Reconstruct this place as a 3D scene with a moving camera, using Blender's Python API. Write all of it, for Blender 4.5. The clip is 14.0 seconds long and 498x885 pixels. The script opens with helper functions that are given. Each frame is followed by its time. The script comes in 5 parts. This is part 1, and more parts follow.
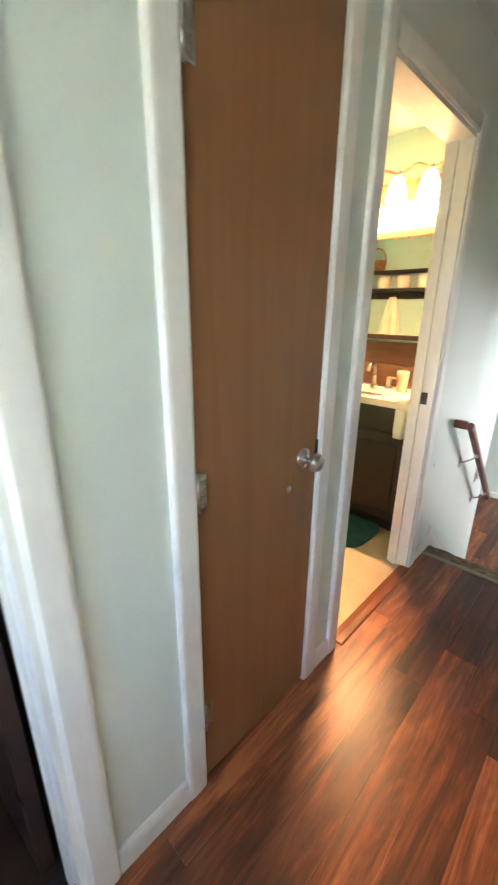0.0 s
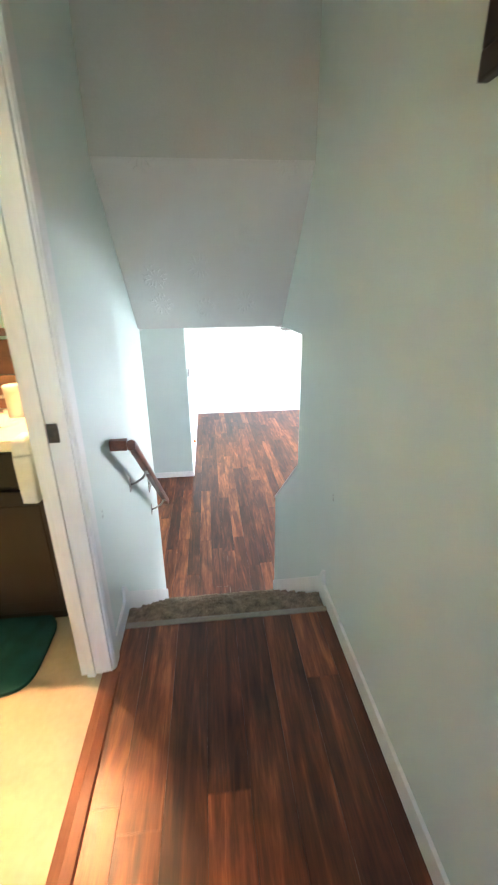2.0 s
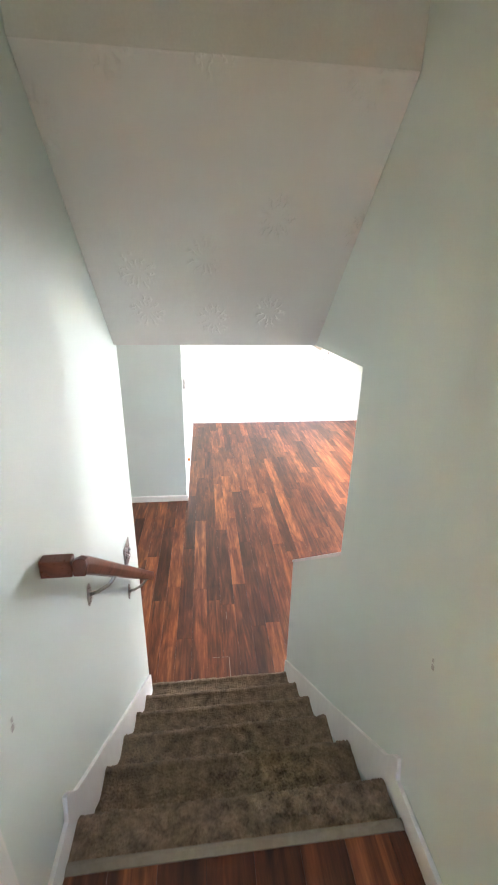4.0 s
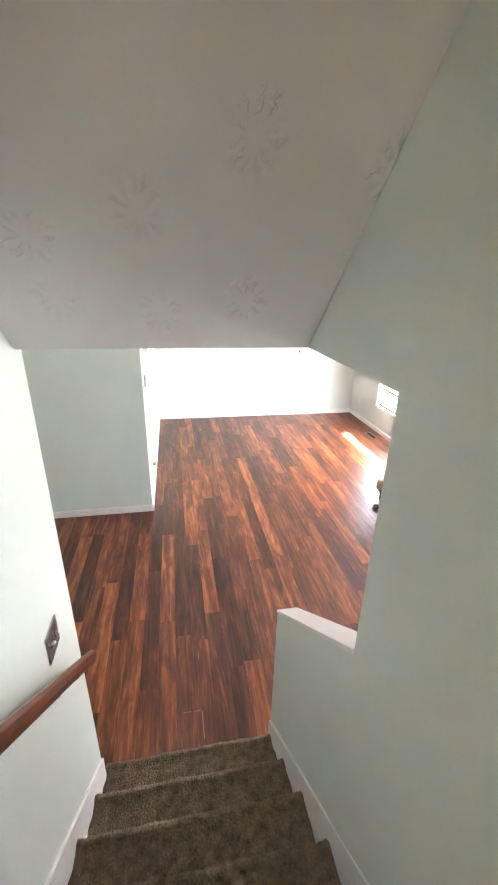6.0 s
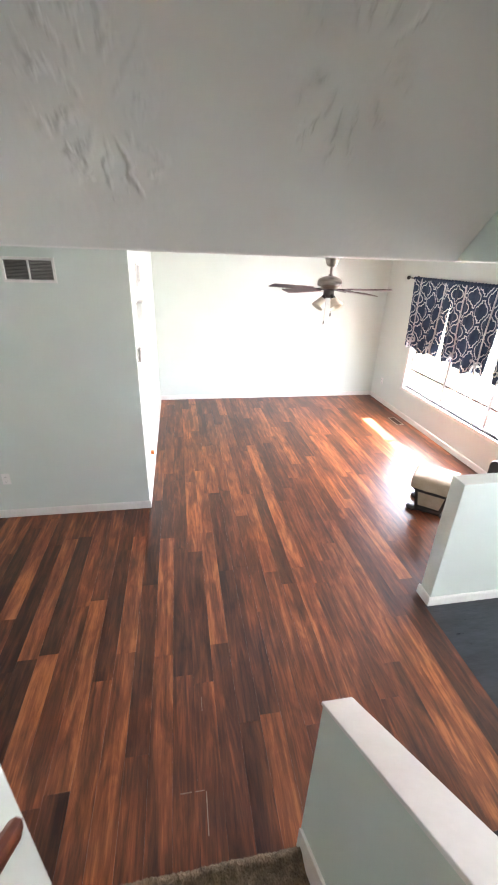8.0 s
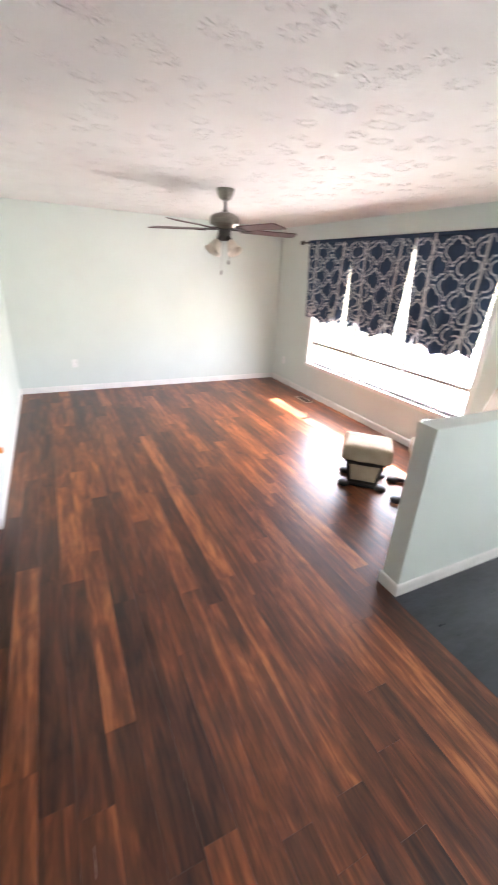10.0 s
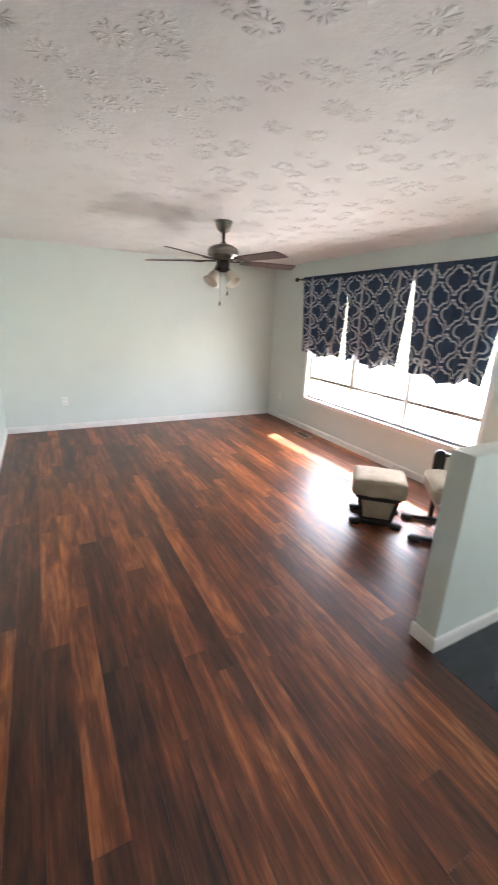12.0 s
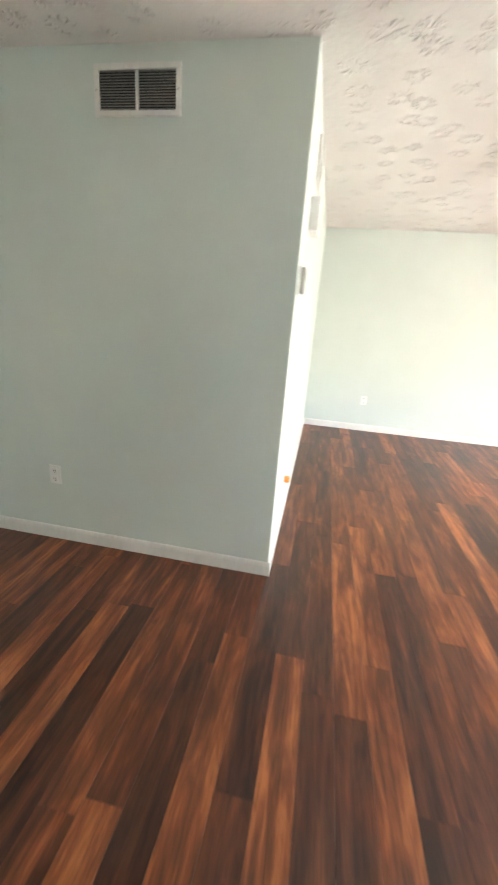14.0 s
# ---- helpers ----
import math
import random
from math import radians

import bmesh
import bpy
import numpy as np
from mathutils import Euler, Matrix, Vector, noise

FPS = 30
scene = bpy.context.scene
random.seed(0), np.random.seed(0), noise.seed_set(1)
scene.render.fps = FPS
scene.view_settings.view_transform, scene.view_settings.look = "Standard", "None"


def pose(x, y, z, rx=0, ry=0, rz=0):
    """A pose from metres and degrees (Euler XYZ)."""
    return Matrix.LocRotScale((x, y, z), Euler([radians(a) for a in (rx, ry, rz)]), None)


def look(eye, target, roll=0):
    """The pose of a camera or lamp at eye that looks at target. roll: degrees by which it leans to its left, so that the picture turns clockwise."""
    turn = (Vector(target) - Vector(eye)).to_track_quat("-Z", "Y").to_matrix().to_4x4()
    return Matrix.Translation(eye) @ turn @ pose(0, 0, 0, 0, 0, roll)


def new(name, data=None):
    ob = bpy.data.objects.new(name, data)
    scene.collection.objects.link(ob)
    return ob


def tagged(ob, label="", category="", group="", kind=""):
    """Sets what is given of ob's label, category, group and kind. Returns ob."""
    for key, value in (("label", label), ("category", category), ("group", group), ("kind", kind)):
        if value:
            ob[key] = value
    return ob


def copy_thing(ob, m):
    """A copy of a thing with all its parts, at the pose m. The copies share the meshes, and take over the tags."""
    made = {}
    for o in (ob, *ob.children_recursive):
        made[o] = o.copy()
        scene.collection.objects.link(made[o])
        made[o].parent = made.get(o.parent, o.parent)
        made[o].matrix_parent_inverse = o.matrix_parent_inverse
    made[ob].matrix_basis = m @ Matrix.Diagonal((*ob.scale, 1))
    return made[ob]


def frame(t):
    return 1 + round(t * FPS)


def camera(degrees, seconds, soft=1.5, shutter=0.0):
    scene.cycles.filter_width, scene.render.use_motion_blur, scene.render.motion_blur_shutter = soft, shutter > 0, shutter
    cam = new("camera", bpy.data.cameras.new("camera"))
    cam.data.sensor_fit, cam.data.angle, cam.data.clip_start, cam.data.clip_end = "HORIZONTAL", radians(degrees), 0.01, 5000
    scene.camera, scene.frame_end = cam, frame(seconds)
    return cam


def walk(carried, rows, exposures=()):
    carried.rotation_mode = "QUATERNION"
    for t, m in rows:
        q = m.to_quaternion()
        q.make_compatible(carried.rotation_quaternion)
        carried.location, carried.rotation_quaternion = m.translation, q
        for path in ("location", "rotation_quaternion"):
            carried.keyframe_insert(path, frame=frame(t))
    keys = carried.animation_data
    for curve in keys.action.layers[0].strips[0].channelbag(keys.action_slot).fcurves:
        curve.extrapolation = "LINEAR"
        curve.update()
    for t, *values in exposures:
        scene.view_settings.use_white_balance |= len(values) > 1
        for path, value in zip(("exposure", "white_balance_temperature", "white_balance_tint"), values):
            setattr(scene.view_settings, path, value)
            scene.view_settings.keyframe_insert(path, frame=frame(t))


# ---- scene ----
cam = camera(64.6, 14.0, soft=1.8, shutter=0.5)
PATH = [
    (0, (0.045, 0.688, 1.402), (-1.260, 2.06, 0.758), 0.6),
    (0.5, (-0.053, 0.813, 1.393), (-1.152, 2.337, 0.705), -1.4),
    (1, (-0.136, 1.027, 1.377), (-0.838, 2.762, 0.674), -1.8),
    (1.5, (-0.192, 1.287, 1.383), (-0.321, 3.156, 0.683), -1.1),
    (2, (-0.19, 1.533, 1.366), (-0.003, 3.396, 0.661), -0.7),
    (2.5, (-0.182, 1.797, 1.383), (0.029, 3.663, 0.696), -0.4),
    (3, (-0.251, 2.013, 1.39), (-0.047, 3.885, 0.718), 0.6),
    (5.5, (-0.161, 2.704, 1.384), (0.115, 4.53, 0.615), 1.5),
    (6, (-0.154, 2.857, 1.377), (0.2, 4.671, 0.613), 1.4),
    (6.5, (-0.186, 3.0, 1.388), (0.197, 4.808, 0.623), 1.8),
    (7, (-0.154, 3.165, 1.366), (0.158, 4.961, 0.543), 1.8),
    (9.5, (-0.082, 4.139, 0.686), (0.455, 5.864, -0.172), 3.2),
    (10, (0.016, 4.286, 0.524), (0.845, 5.922, -0.275), 3.2),
    (10.5, (0.073, 4.377, 0.398), (1.274, 5.814, -0.303), 3.4),
    (11, (0.066, 4.397, 0.403), (1.376, 5.766, -0.239), 2.9),
    (11.5, (0.034, 4.456, 0.409), (1.171, 5.979, -0.214), 2.3),
    (12, (0.023, 4.528, 0.392), (0.917, 6.21, -0.216), 2.5),
    (12.5, (0.078, 4.602, 0.394), (0.655, 6.407, -0.244), 2.9),
    (13, (0.002, 4.671, 0.357), (0.221, 6.55, -0.292), 3.1),
    (13.5, (-0.202, 4.891, 0.222), (-0.262, 6.794, -0.39), 4.0),
    (14, (-0.336, 5.223, 0.17), (-0.651, 7.094, -0.465), 4.3),
]
EXPOSURES = [(0, 5.6, 6150, 16), (1.5, 5.65, 5600, 11), (2.5, 5.75, 5600, 12), (3, 5.75, 5800, 15), (5.5, 5.45, 6500, 21), (7, 5.4, 6350, 22), (9.5, 4.85, 6450, 22), (10.5, 4.5, 6400, 20), (11, 4.25, 6350, 18), (12.5, 4.25, 6500, 17), (14, 4.95, 6850, 14)]
walk(cam, [(t, look(eye, target, roll)) for t, eye, target, roll in PATH], EXPOSURES)

# ---- light ----
world = bpy.data.worlds.new("World")
scene.world = world
world.use_nodes = True
SUN_EL, SUN_AZ = 43.5, 82.6
wn = world.node_tree
sky = wn.nodes.new("ShaderNodeTexSky")
sky.sky_type, sky.sun_disc = "NISHITA", False
sky.sun_elevation, sky.sun_rotation = radians(SUN_EL), radians(SUN_AZ)
wn.links.new(sky.outputs["Color"], wn.nodes["Background"].inputs["Color"])
wn.nodes["Background"].inputs["Strength"].default_value = 0.056

sun = new("sun", bpy.data.lights.new("sun", "SUN"))
sun.data.energy, sun.data.angle, sun.data.color = 5.0, radians(0.6), (1.0, 0.94, 0.86)
sun.matrix_world = look((8, 4, 6), (8 - math.cos(radians(SUN_EL)), 4 - 0.13 * math.cos(radians(SUN_EL)), 6 - math.sin(radians(SUN_EL))))


def area(name, at, to, sx, sy, watts, color):
    ob = new(name, bpy.data.lights.new(name, "AREA"))
    ob.data.shape, ob.data.size, ob.data.size_y = "RECTANGLE", sx, sy
    ob.data.energy, ob.data.color = watts, color
    ob.matrix_world = look(at, to)
    return ob


BATH_WATTS = 1.6
# daylight through the front window, then two added fill lamps
area("window_daylight", (3.70, 7.9, -0.37), (0, 7.3, -1.9), 2.3, 0.74, 5.4, (0.95, 0.98, 1.0))
# Fill for entry and stairs, set in an added opening out of view.
area("entry_fill", (3.68, 3.83, 0.22), (0, 4.6, -0.6), 0.28, 1.0, 0.9, (0.86, 0.94, 1.0))
# Fill for the hall from behind the camera; its window opening is made up.
area("hall_fill", (-0.16, -0.47, 1.45), (-0.30, 1.2, 0.3), 0.62, 1.1, 0.048, (1.0, 0.97, 0.94))


# ---- materials ----
def shader(name, rough=0.5, metal=0.0, base=(0.5, 0.5, 0.5)):
    m = bpy.data.materials.new(name)
    m.use_nodes = True
    b = m.node_tree.nodes["Principled BSDF"]
    b.inputs["Base Color"].default_value = (*base, 1)
    b.inputs["Roughness"].default_value = rough
    b.inputs["Metallic"].default_value = metal
    return m, m.node_tree, b


def coords(nt, scale=(1, 1, 1), source="Object"):
    c = nt.nodes.new("ShaderNodeTexCoord")
    m = nt.nodes.new("ShaderNodeMapping")
    m.inputs["Scale"].default_value = scale
    nt.links.new(c.outputs[source], m.inputs["Vector"])
    return m.outputs["Vector"]


def math_node(nt, op, a, b=None, c=None):
    n = nt.nodes.new("ShaderNodeMath")
    n.operation = op
    for i, v in enumerate((a, b, c)):
        if v is None:
            continue
        if isinstance(v, (int, float)):
            n.inputs[i].default_value = v
        else:
            nt.links.new(v, n.inputs[i])
    return n.outputs[0]


def ramp(nt, fac, stops):
    r = nt.nodes.new("ShaderNodeValToRGB")
    els = r.color_ramp.elements
    while len(els) < len(stops):
        els.new(0.5)
    for e, (p, col) in zip(els, stops):
        e.position, e.color = p, (*col, 1)
    nt.links.new(fac, r.inputs["Fac"])
    return r.outputs["Color"]


def bump(nt, b, height, strength=0.2, dist=0.01):
    n = nt.nodes.new("ShaderNodeBump")
    n.inputs["Strength"].default_value, n.inputs["Distance"].default_value = strength, dist
    nt.links.new(height, n.inputs["Height"])
    nt.links.new(n.outputs["Normal"], b.inputs["Normal"])


def noise_tex(nt, vec, scale, detail=3.0, rough=0.55, warp=0.0):
    n = nt.nodes.new("ShaderNodeTexNoise")
    n.inputs["Scale"].default_value, n.inputs["Detail"].default_value, n.inputs["Roughness"].default_value = scale, detail, rough
    n.inputs["Distortion"].default_value = warp
    nt.links.new(vec, n.inputs["Vector"])
    return n.outputs["Fac"]


def mottled(name, dark, light, rough=0.5, metal=0.0, scale=3.0, grain=60.0, relief=0.15, depth=0.004, stretch=(1, 1, 1), spread=0.12):
    """A surface that varies between two colours, with fine relief."""
    m, nt, b = shader(name, rough, metal, light)
    v = coords(nt, stretch)
    big, fine = noise_tex(nt, v, scale, 4), noise_tex(nt, v, grain, 3)
    mixed = math_node(nt, "ADD", math_node(nt, "MULTIPLY", big, 0.65), math_node(nt, "MULTIPLY", fine, 0.35))
    nt.links.new(ramp(nt, mixed, [(0.5 - spread, dark), (0.5 + spread, light)]), b.inputs["Base Color"])
    r = math_node(nt, "MULTIPLY_ADD", fine, 0.16, rough - 0.08)
    nt.links.new(r, b.inputs["Roughness"])
    if relief:
        bump(nt, b, fine, relief, depth)
    return m


PAINT = mottled("pale_green_paint", (0.63, 0.69, 0.645), (0.675, 0.735, 0.69), 0.55, scale=1.2, grain=220, relief=0.10, depth=0.002)
# PAINT greyed and darkened: the shade on the stair header is in this colour.
HEADER_SHADED = mottled("shaded_header_paint", (0.50, 0.495, 0.46), (0.55, 0.545, 0.51), 0.6, scale=1.2, grain=220, relief=0.10, depth=0.002)
PAINT_BATH = mottled("sea_green_paint", (0.34, 0.55, 0.53), (0.40, 0.61, 0.59), 0.5, scale=1.5, grain=200, relief=0.1, depth=0.002)
TRIM = mottled("white_trim_paint", (0.74, 0.73, 0.70), (0.82, 0.81, 0.78), 0.38, scale=6, grain=50, relief=0.08, depth=0.002, stretch=(1, 1, 0.25))
CAP = mottled("cap_paint", (0.76, 0.74, 0.72), (0.82, 0.80, 0.78), 0.45, scale=5, grain=60, relief=0.08, depth=0.002)
SMOOTH_CEILING = mottled("hall_ceiling_paint", (0.66, 0.66, 0.63), (0.74, 0.74, 0.71), 0.34, scale=2, grain=120, relief=0.2, depth=0.003)


def stamped_ceiling(name, strength, depth, scale, white=1.0):
    """White ceiling paint with crow's-foot stamps."""
    m, nt, b = shader(name, 0.85, 0, (0.78, 0.77, 0.74))
    v = coords(nt)
    wob = nt.nodes.new("ShaderNodeTexNoise")
    wob.inputs["Scale"].default_value = 4.0
    nt.links.new(v, wob.inputs["Vector"])
    add = nt.nodes.new("ShaderNodeVectorMath")
    add.operation = "MULTIPLY_ADD"
    nt.links.new(wob.outputs["Color"], add.inputs[0])
    add.inputs[1].default_value = (0.05, 0.05, 0.0)
    nt.links.new(v, add.inputs[2])
    vor = nt.nodes.new("ShaderNodeTexVoronoi")
    vor.voronoi_dimensions = "2D"
    vor.inputs["Scale"].default_value, vor.inputs["Randomness"].default_value = scale, 0.9
    flat = nt.nodes.new("ShaderNodeVectorMath")
    flat.operation = "MULTIPLY"
    nt.links.new(add.outputs[0], flat.inputs[0])
    flat.inputs[1].default_value = (1, 1, 0)
    nt.links.new(flat.outputs[0], vor.inputs["Vector"])
    sub = nt.nodes.new("ShaderNodeVectorMath")
    sub.operation = "SUBTRACT"
    nt.links.new(flat.outputs[0], sub.inputs[0])
    nt.links.new(vor.outputs["Position"], sub.inputs[1])
    sep = nt.nodes.new("ShaderNodeSeparateXYZ")
    nt.links.new(sub.outputs[0], sep.inputs[0])
    ang = math_node(nt, "ARCTAN2", sep.outputs[1], sep.outputs[0])
    colour = nt.nodes.new("ShaderNodeSeparateColor")
    nt.links.new(vor.outputs["Color"], colour.inputs[0])
    n1 = noise_tex(nt, v, 45, 4)
    phase = math_node(nt, "MULTIPLY_ADD", n1, 10.0, math_node(nt, "MULTIPLY", colour.outputs[0], 6.28))
    petals = math_node(nt, "SINE", math_node(nt, "ADD", math_node(nt, "MULTIPLY", ang, 11.0), phase))
    length = nt.nodes.new("ShaderNodeVectorMath")
    length.operation = "LENGTH"
    nt.links.new(sub.outputs[0], length.inputs[0])
    fall = nt.nodes.new("ShaderNodeMapRange")
    fall.interpolation_type = "SMOOTHSTEP"
    nt.links.new(length.outputs["Value"], fall.inputs["Value"])
    for key, val in (("From Min", 0.035), ("From Max", 0.072), ("To Min", 1.0), ("To Max", 0.0)):
        fall.inputs[key].default_value = val
    rise = nt.nodes.new("ShaderNodeMapRange")
    rise.interpolation_type = "SMOOTHSTEP"
    nt.links.new(length.outputs["Value"], rise.inputs["Value"])
    rise.inputs["From Min"].default_value, rise.inputs["From Max"].default_value = 0.012, 0.04
    broken = nt.nodes.new("ShaderNodeMapRange")
    nt.links.new(noise_tex(nt, v, 30, 3), broken.inputs["Value"])
    broken.inputs["From Min"].default_value, broken.inputs["From Max"].default_value = 0.40, 0.60
    dash = math_node(nt, "POWER", math_node(nt, "MAXIMUM", petals, 0.0), 1.0)
    dash = math_node(nt, "MULTIPLY", dash, math_node(nt, "MULTIPLY", rise.outputs[0], broken.outputs[0]))
    stamp = math_node(nt, "MULTIPLY", dash, fall.outputs[0])
    fine, lumps = noise_tex(nt, v, 110, 3), noise_tex(nt, v, 22, 4)
    h = math_node(nt, "MULTIPLY_ADD", lumps, 0.16, math_node(nt, "MULTIPLY_ADD", fine, 0.05, stamp))
    bump(nt, b, h, strength, depth)
    big = noise_tex(nt, v, 1.3, 3)
    nt.links.new(ramp(nt, big, [(0.3, (0.72 * white, 0.70 * white, 0.67 * white)), (0.7, (0.79 * white, 0.77 * white, 0.74 * white))]), b.inputs["Base Color"])
    return m


CEILING = stamped_ceiling("stamped_ceiling_paint", 0.9, 0.024, 5.0, 0.92)
SLOPE_CEILING = stamped_ceiling("brushed_ceiling_paint", 0.55, 0.012, 3.8, 0.84)


def plank_wood(name, tones, rough, stretch, streak=9.0, figure=0.95, piece=0.56, grain=0.26):
    """Wood-look planks: tone by piece, streaks and grain along the piece."""
    m, nt, b = shader(name, rough)
    info = nt.nodes.new("ShaderNodeObjectInfo")
    v = coords(nt, stretch)
    shift = nt.nodes.new("ShaderNodeVectorMath")
    shift.operation = "ADD"
    nt.links.new(v, shift.inputs[0])
    com = nt.nodes.new("ShaderNodeCombineXYZ")
    for i in range(3):
        nt.links.new(math_node(nt, "MULTIPLY", info.outputs["Random"], 37.0 + 11 * i), com.inputs[i])
    nt.links.new(com.outputs[0], shift.inputs[1])
    vec = shift.outputs[0]
    wide, fine = noise_tex(nt, vec, streak, 6, 0.62, 0.9), noise_tex(nt, vec, streak * 6, 4, 0.65)
    # piece tone + broad figure + grain
    tone = math_node(nt, "MULTIPLY_ADD", info.outputs["Random"], piece, 0.5 - piece / 2)
    tone = math_node(nt, "ADD", tone, math_node(nt, "MULTIPLY_ADD", wide, 1.35, -0.675))
    tone = math_node(nt, "ADD", tone, math_node(nt, "MULTIPLY_ADD", fine, grain, -grain / 2))
    blot = nt.nodes.new("ShaderNodeVectorMath")
    blot.operation = "MULTIPLY"
    nt.links.new(vec, blot.inputs[0])
    blot.inputs[1].default_value = (1.0, 1.0, 1.0) if stretch[1] == 1.0 else (0.8, 2.6, 1.0)
    tone = math_node(nt, "ADD", tone, math_node(nt, "MULTIPLY_ADD", noise_tex(nt, blot.outputs[0], streak * 0.7, 4, 0.6, 0.8), figure, -0.5 * figure))
    n = len(tones) - 1
    nt.links.new(ramp(nt, tone, [(0.06 + 0.88 * i / n, c) for i, c in enumerate(tones)]), b.inputs["Base Color"])
    nt.links.new(math_node(nt, "MULTIPLY_ADD", fine, 0.16, rough - 0.08), b.inputs["Roughness"])
    bump(nt, b, fine, 0.12, 0.002)
    return m


PLANK = plank_wood("acacia_plank", [(0.034, 0.014, 0.010), (0.070, 0.025, 0.014), (0.132, 0.042, 0.019), (0.25, 0.079, 0.030), (0.45, 0.150, 0.050)], 0.36, (1.0, 0.075, 1.0), 19.0, 0.95, 0.5, 0.45)
DOOR_WOOD = plank_wood("stained_birch_veneer", [(0.185, 0.078, 0.026), (0.235, 0.104, 0.038), (0.26, 0.118, 0.046), (0.29, 0.135, 0.055)], 0.42, (1.0, 1.0, 0.05), 14.0, 0.3)
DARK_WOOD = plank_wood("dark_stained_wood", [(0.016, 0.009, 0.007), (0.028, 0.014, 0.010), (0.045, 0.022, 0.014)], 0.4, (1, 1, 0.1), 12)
RAIL_WOOD = plank_wood("red_stained_oak", [(0.10, 0.026, 0.011), (0.19, 0.052, 0.022), (0.28, 0.088, 0.036)], 0.3, (1, 0.1, 1), 16)
SPLASH_WOOD = plank_wood("brown_board", [(0.06, 0.028, 0.014), (0.11, 0.05, 0.025), (0.16, 0.08, 0.04)], 0.45, (0.15, 1, 1), 12)
BLADE_WOOD = plank_wood("burgundy_veneer", [(0.035, 0.012, 0.012), (0.065, 0.02, 0.02), (0.09, 0.03, 0.028)], 0.35, (0.2, 1, 1), 10)
CARPET = mottled("brown_carpet", (0.10, 0.070, 0.044), (0.36, 0.262, 0.172), 0.95, scale=26, grain=120, relief=1.0, depth=0.014, spread=0.17)
ESPRESSO = mottled("espresso_stain", (0.008, 0.006, 0.006), (0.016, 0.011, 0.010), 0.4, scale=6, grain=40, relief=0.05, stretch=(1, 1, 0.2))
# NICKEL darkened for the fan: its backlit look is put into the colour.
FAN_NICKEL_SHADED = mottled("backlit_brushed_nickel", (0.20, 0.185, 0.16), (0.28, 0.26, 0.23), 0.3, 1.0, scale=20, grain=200, relief=0.03, stretch=(1, 1, 6))
CHIP = mottled("pale_chipped_edge", (0.24, 0.18, 0.14), (0.36, 0.29, 0.23), 0.8, scale=60, relief=0.2)
SCUFF = mottled("grey_scuff", (0.36, 0.37, 0.35), (0.45, 0.46, 0.44), 0.7, scale=40, relief=0)
BLACK_TILE = mottled("black_slate_vinyl", (0.014, 0.018, 0.025), (0.030, 0.037, 0.048), 0.31, scale=4, grain=24, relief=0.55, depth=0.005, stretch=(0.5, 1.6, 1))
BATH_FLOOR = mottled("cream_vinyl", (0.55, 0.44, 0.29), (0.64, 0.52, 0.36), 0.4, scale=8, grain=50, relief=0.1)
NICKEL = mottled("brushed_nickel", (0.46, 0.44, 0.41), (0.58, 0.56, 0.52), 0.28, 1.0, scale=20, grain=200, relief=0.03, stretch=(1, 1, 6))
DARK_METAL = mottled("aged_dark_metal", (0.05, 0.045, 0.04), (0.09, 0.08, 0.075), 0.4, 0.8, scale=20, grain=120, relief=0.05)
PLASTIC = mottled("white_plastic", (0.80, 0.80, 0.78), (0.85, 0.85, 0.83), 0.35, scale=15, grain=60, relief=0.02)
BLACK_PLASTIC = mottled("black_plastic", (0.012, 0.012, 0.013), (0.022, 0.022, 0.023), 0.4, scale=15, grain=80, relief=0.05)
CUSHION = mottled("beige_microsuede", (0.35, 0.285, 0.20), (0.45, 0.37, 0.275), 0.9, scale=7, grain=260, relief=0.35, depth=0.004)
BLACK_WOOD = mottled("black_lacquered_wood", (0.010, 0.009, 0.009), (0.022, 0.020, 0.019), 0.46, scale=8, grain=60, relief=0.05)
DOOR_PAINT = mottled("pale_grey_door_paint", (0.52, 0.56, 0.57), (0.58, 0.62, 0.63), 0.4, scale=3, grain=120, relief=0.06)
TEAL_MAT = mottled("dark_teal_pile", (0.004, 0.05, 0.055), (0.010, 0.10, 0.105), 0.95, scale=12, grain=220, relief=0.8, depth=0.008)
MARBLE = mottled("cream_marble", (0.66, 0.58, 0.48), (0.78, 0.72, 0.63), 0.18, scale=6, grain=18, relief=0.0, spread=0.2)
TOWEL = mottled("cream_terry", (0.66, 0.64, 0.56), (0.76, 0.74, 0.66), 0.95, scale=10, grain=260, relief=0.6, depth=0.004)
WICKER = mottled("tan_wicker", (0.20, 0.09, 0.04), (0.38, 0.20, 0.09), 0.7, scale=30, grain=90, relief=0.6, depth=0.004)
COPPER = mottled("warm_bronze", (0.42, 0.24, 0.12), (0.52, 0.32, 0.17), 0.35, 0.7, scale=10, grain=80, relief=0.05)
GROUND = mottled("dry_lawn", (0.16, 0.17, 0.08), (0.30, 0.29, 0.17), 0.95, scale=0.8, grain=14, relief=0.5, depth=0.05)
CONCRETE = mottled("pale_concrete", (0.42, 0.41, 0.39), (0.55, 0.54, 0.51), 0.345, scale=2, grain=40, relief=0.3, depth=0.004)
SASH = mottled("beige_aluminium", (0.34, 0.31, 0.26), (0.42, 0.39, 0.33), 0.45, 0.2, scale=8, grain=60, relief=0.05)
SIDING = mottled("white_siding", (0.60, 0.60, 0.58), (0.68, 0.68, 0.66), 0.6, scale=2, grain=60, relief=0.1)
RIBBON = mottled("grey_ribbon", (0.44, 0.45, 0.48), (0.54, 0.55, 0.58), 0.6, scale=20, grain=200, relief=0.1)
